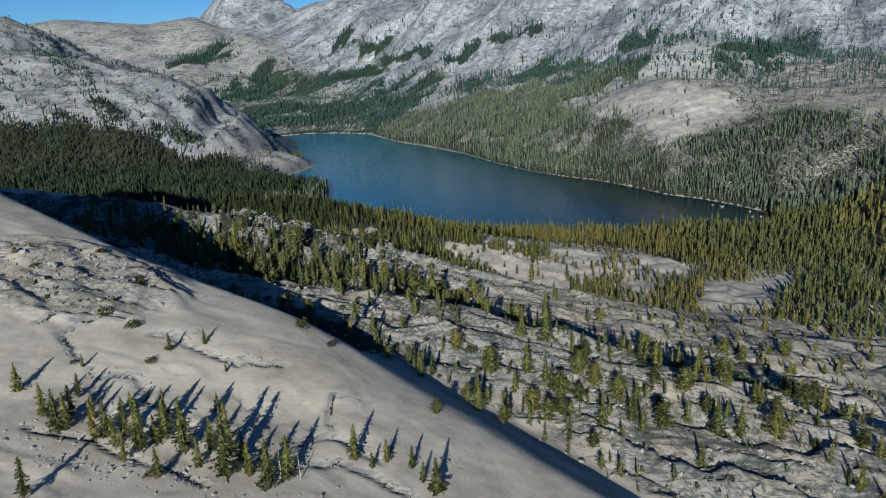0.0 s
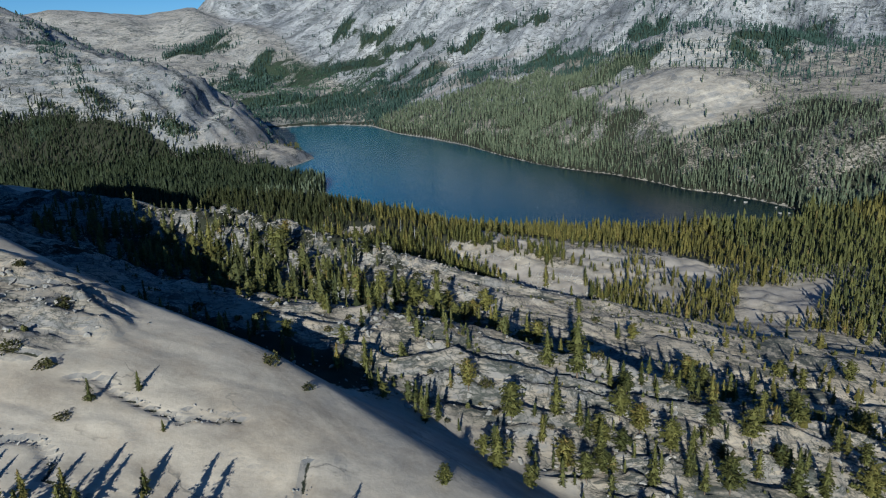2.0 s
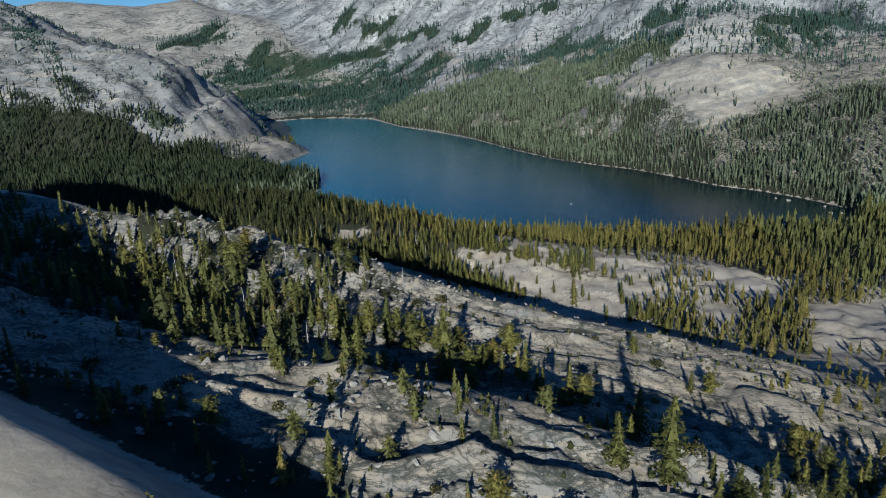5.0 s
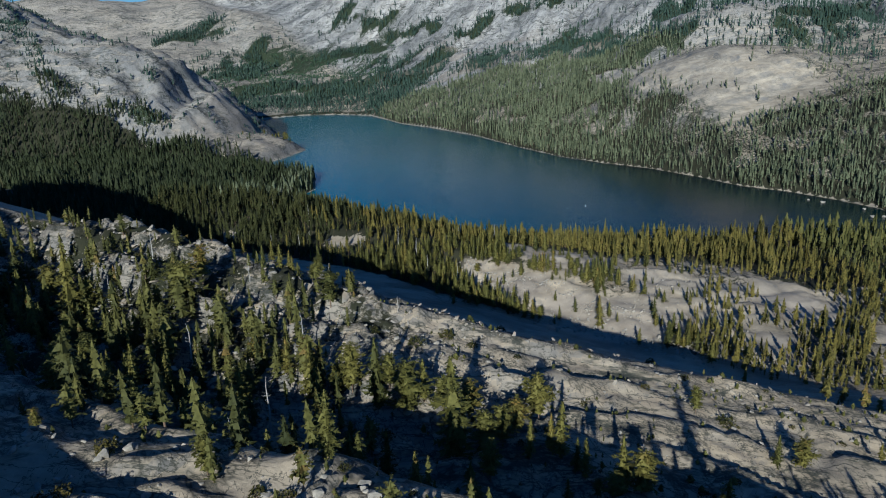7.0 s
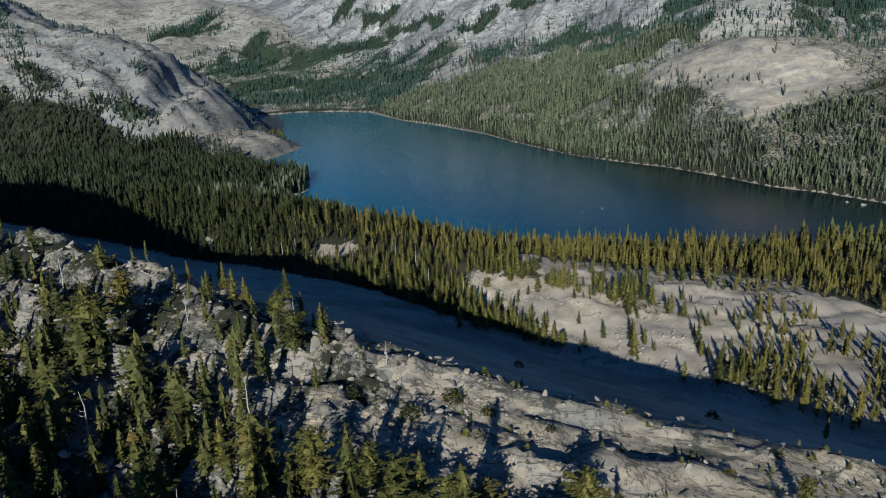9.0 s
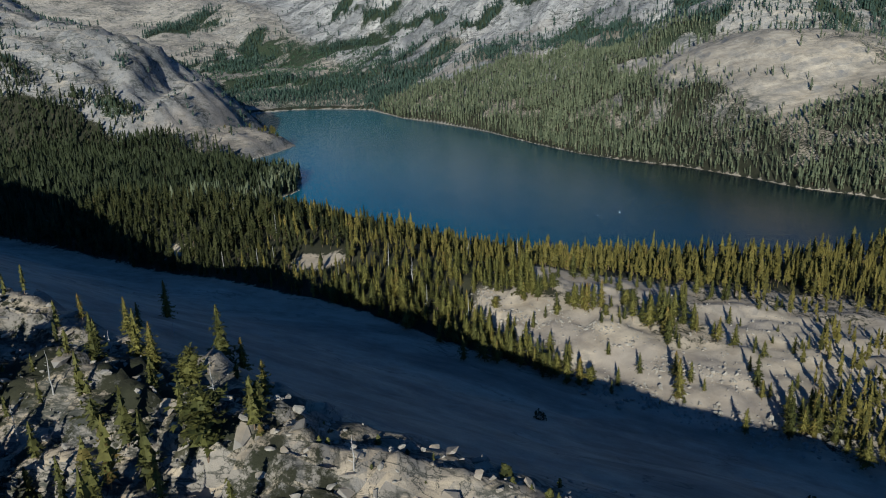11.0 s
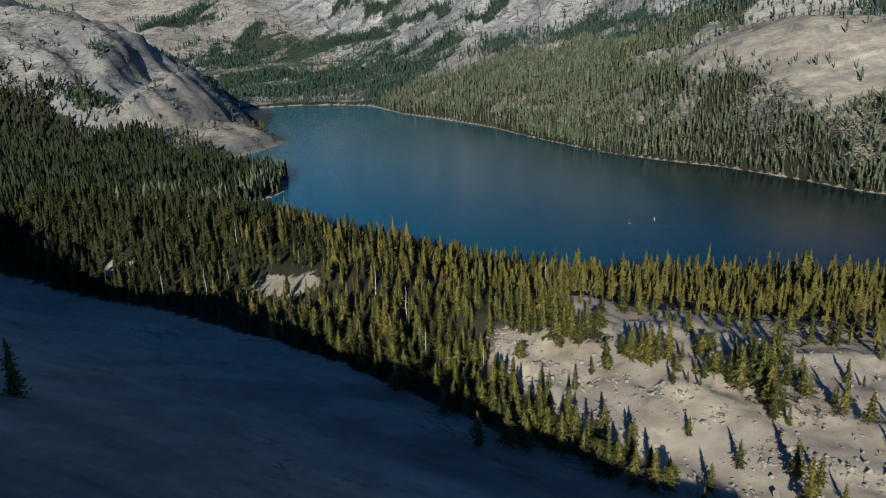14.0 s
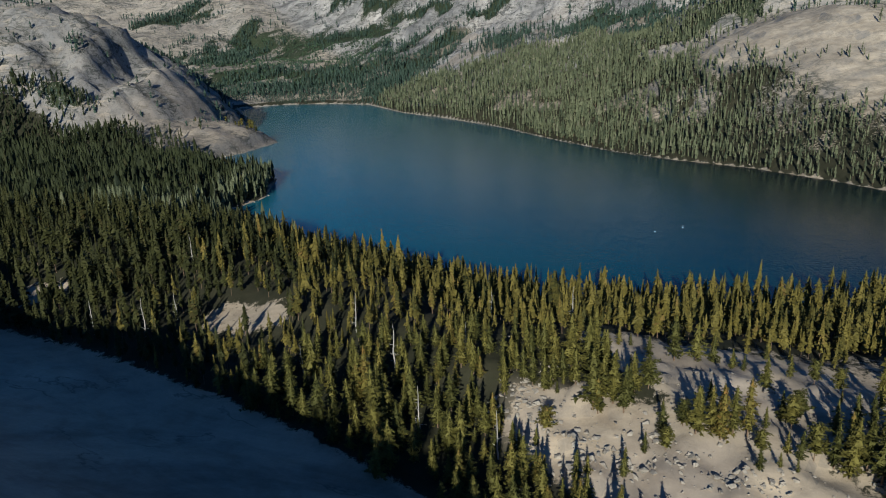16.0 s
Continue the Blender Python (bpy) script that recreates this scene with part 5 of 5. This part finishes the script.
# pines and small trees on the split ledges
for k in range(120):
    x = rng_place.uniform(40, 200)
    y = rng_place.uniform(200, 300) + 0.25 * max(0, x - 120)
    if value_noise(np.array([x / 16]), np.array([y / 7]), 88)[0] < 0.4:
        continue
    if k % 2:
        plant(rng_place.choice(wide + kinds), x, y, rng_place.uniform(6, 14) / TALL)
    else:
        extra.append((x, y, ground_at(x, y) - 0.25, rng_place.uniform(3, 10), rng_place.uniform(0, 6.28), rng_place.uniform(0.9, 1.3)))
bough_kinds = []
for k in range(5):
    cv, cf, tv, tf = bough_tree(rng_hero, 32, 0.135 + 0.015 * k, 0.65, k > 3)
    tri = np.concatenate([tf[:, [0, 1, 2]], tf[:, [0, 2, 3]]])
    bough_kinds.append((np.concatenate([cv, tv]), np.concatenate([cf, tri + len(cv)]), np.array([0] * len(cf) + [1] * len(tri))))
joined_forest("bench_conifers", "olive-green conifers crowded in the hollows between the slabs", np.array(extra), bough_kinds, 64, NEEDLES_MANY)
for k in range(150):
    x = rng_place.uniform(-150, 150)
    y0, y1 = (float(along(np.array([x]), NEAR_Y[n])[0]) for n in ("hollow_a", "crest_c"))
    plant(rng_place.choice(bushes), x, y0 + (y1 - y0) * rng_place.random(), rng_place.uniform(0.5, 1.6), 0.1)

tuft = np.random.RandomState(71)
ux, uy = tuft.uniform(-160, 200, 2600), tuft.uniform(195, 430, 2600)
keep = (masks(ux, uy)[0] > 0.6) & (fbm(ux, 2.2 * uy, 22, 3, 72) > 0.12)
ux, uy = ux[keep], uy[keep]
joined_forest("bench_brush", "low olive-green brush in the cracks of the granite benches",
              np.stack([ux, uy, height(ux, uy) - 0.15, tuft.uniform(0.7, 2.4, ux.size), tuft.uniform(0, 6.28, ux.size), tuft.uniform(2.2, 4.5, ux.size)], -1), slope_kinds, 73, NEEDLES_MANY)

side = np.random.RandomState(61)
sx, sy = side.uniform(110, 330, 420), side.uniform(250, 480, 420)
keep = (fbm(sx, sy, 40, 3, 62) > -0.25) & (side.uniform(0, 1, 420) < 0.75)
sx, sy = sx[keep], sy[keep]
joined_forest("bench_forest", "scattered conifers and scrub on the low granite benches",
              np.stack([sx, sy, height(sx, sy) - 0.2, side.uniform(3, 11, sx.size), side.uniform(0, 6.28, sx.size), side.uniform(1.0, 1.7, sx.size)], -1), fine_kinds, 63)

# loose stones on the benches, at the slab's foot and along the shore
rs = np.random.RandomState(31)


def strewn(count, x0, x1, lo, hi, small, large, spread=0.0, power=3.0):
    x = rs.uniform(x0, x1, count)
    y0, y1 = along(x, NEAR_Y[lo]), along(x, NEAR_Y[hi])
    y = y0 + (y1 - y0) * rs.uniform(0, 1, count) + rs.normal(0, 1, count) * spread
    return np.stack([x, y, small + (large - small) * rs.uniform(0, 1, count) ** power], -1)


joined_stones("bench_boulders", "broken grey granite blocks on the wooded benches", np.concatenate([
    strewn(1600, -190, 5, "hollow_b", "crest_c", 0.4, 2.2, 4), strewn(350, -30, 160, "hollow_b", "crest_c", 0.4, 2.0), strewn(900, -120, 160, "hollow_a", "crest_b", 0.5, 3.0),
    strewn(800, -125, 15, "foot", "foot", 0.25, 1.3, 4, 4)]), 41)
joined_stones("ridge_slabs", "tilted slabs of split granite on the wooded ridge", np.concatenate([
    strewn(900, -200, 5, "hollow_b", "crest_c", 0.8, 4.2, 5, 3), strewn(220, -5, 110, "crest_c", "crest_c", 0.6, 2.8, 9, 2)]), 45, 0.55, GRANITE)
joined_stones("clearing_boulders", "pale granite blocks strewn on the clearing", np.concatenate([
    strewn(700, 35, 120, "slab_foot", "slab_foot", 0.4, 3.0, 6, 4), strewn(1500, 0, 150, "slab_foot", "bench_c", 0.3, 1.6, 0, 3)]), 42)
# piles of blocks at the clearing's upper edge
piles = ((2, 608), (10, 605), (14, 597), (21, 592), (14, 587), (29, 587), (38, 589), (47, 583), (53, 580), (34, 597), (7, 615), (52, 603), (62, 570), (75, 560), (82, 553), (90, 549), (70, 556), (98, 545))
joined_stones("block_piles", "piles of pale broken granite blocks on the clearing", np.concatenate([
    np.stack([cx + rs.normal(0, 3.0, 34), cy + rs.normal(0, 2.0, 34), 0.4 + 1.9 * rs.uniform(0, 1, 34) ** 2], -1) for cx, cy in piles]), 46)
joint_rows = []
for line in JOINTS:
    for (ax, ay), (bx, by) in zip(line, line[1:]):
        n = int(3.2 * math.hypot(bx - ax, by - ay))
        t = rs.uniform(0, 1, (n, 1))
        joint_rows.append(np.concatenate([np.array([[ax, ay]]) + t * np.array([[bx - ax, by - ay]]) + rs.normal(0, 0.9, (n, 2)), 0.2 + 0.9 * rs.uniform(0, 1, (n, 1)) ** 4], 1))
joint_rows.append(np.concatenate([rs.normal(0, 1, (260, 2)) * np.array([[17, 9]]) + np.array([[-132, 235]]), 0.4 + 2.6 * rs.uniform(0, 1, (260, 1)) ** 3], 1))
joined_stones("joint_rubble", "small broken granite along the joints of the slab", np.concatenate(joint_rows), 44)
shore_xy = np.array(SHORE, float)
edge_rows = []
for k in range(len(shore_xy)):
    a, b = shore_xy[k], shore_xy[(k + 1) % len(shore_xy)]
    n = int(np.hypot(*(b - a)) / 5)
    t = rs.uniform(0, 1, n)[:, None]
    edge_rows.append(np.concatenate([a + (b - a) * t + rs.normal(0, 1.5, (n, 2)), rs.uniform(0.5, 2.6, (n, 1))], 1))
joined_stones("shore_boulders", "pale boulders along the waterline", np.concatenate(edge_rows), 43)


# ---- on the lake ----
def float_buoy(name, label, tall):
    root = new(name)
    rings = ((-0.3, 0.30), (0.05, 0.55), (0.45, 0.5), (0.6, 0.16), (tall, 0.10))
    v, f = [], []
    for q, (z, r) in enumerate(rings):
        v += [(r * math.cos(0.524 * j), r * math.sin(0.524 * j), z) for j in range(12)]
        if q:
            f += [(12 * q - 12 + j, 12 * q - 12 + (j + 1) % 12, 12 * q + (j + 1) % 12, 12 * q + j) for j in range(12)]
    child("hull", np.array(v), np.array(f), BUOY, root, "white painted float", True)
    return tagged(root, label, "buoy", group="buoys on the lake")


float_buoy("mooring_buoy", "small white mooring buoy on the open lake", 1.0).matrix_basis = pose(112, 868, 0) @ Matrix.Diagonal((0.6, 0.6, 0.6, 1))
float_buoy("marker_buoy", "tall white marker buoy on the open lake", 2.6).matrix_basis = pose(131.6, 875.5, 0) @ Matrix.Diagonal((0.6, 0.6, 0.7, 1))


def lake_rock(rng, x, y, size):
    v, f = hull_stone(rng, 16)
    root = new("lake_rock")
    child("stone", v * size, f, STONE, root)
    root.matrix_basis = pose(x, y, 0.1 * size, 0, 0, rng.uniform(0, 360))
    return tagged(root, "pale granite boulder standing out of the lake", "boulder", group="boulders in the lake")


rng_rock = random.Random(8)
for x, y, size in ((359.8, 855.7, 5), (381, 823.3, 4), (372, 795.3, 5), (381.6, 793.8, 5), (378.2, 770, 6), (352, 868, 3)):
    lake_rock(rng_rock, x, y, size)
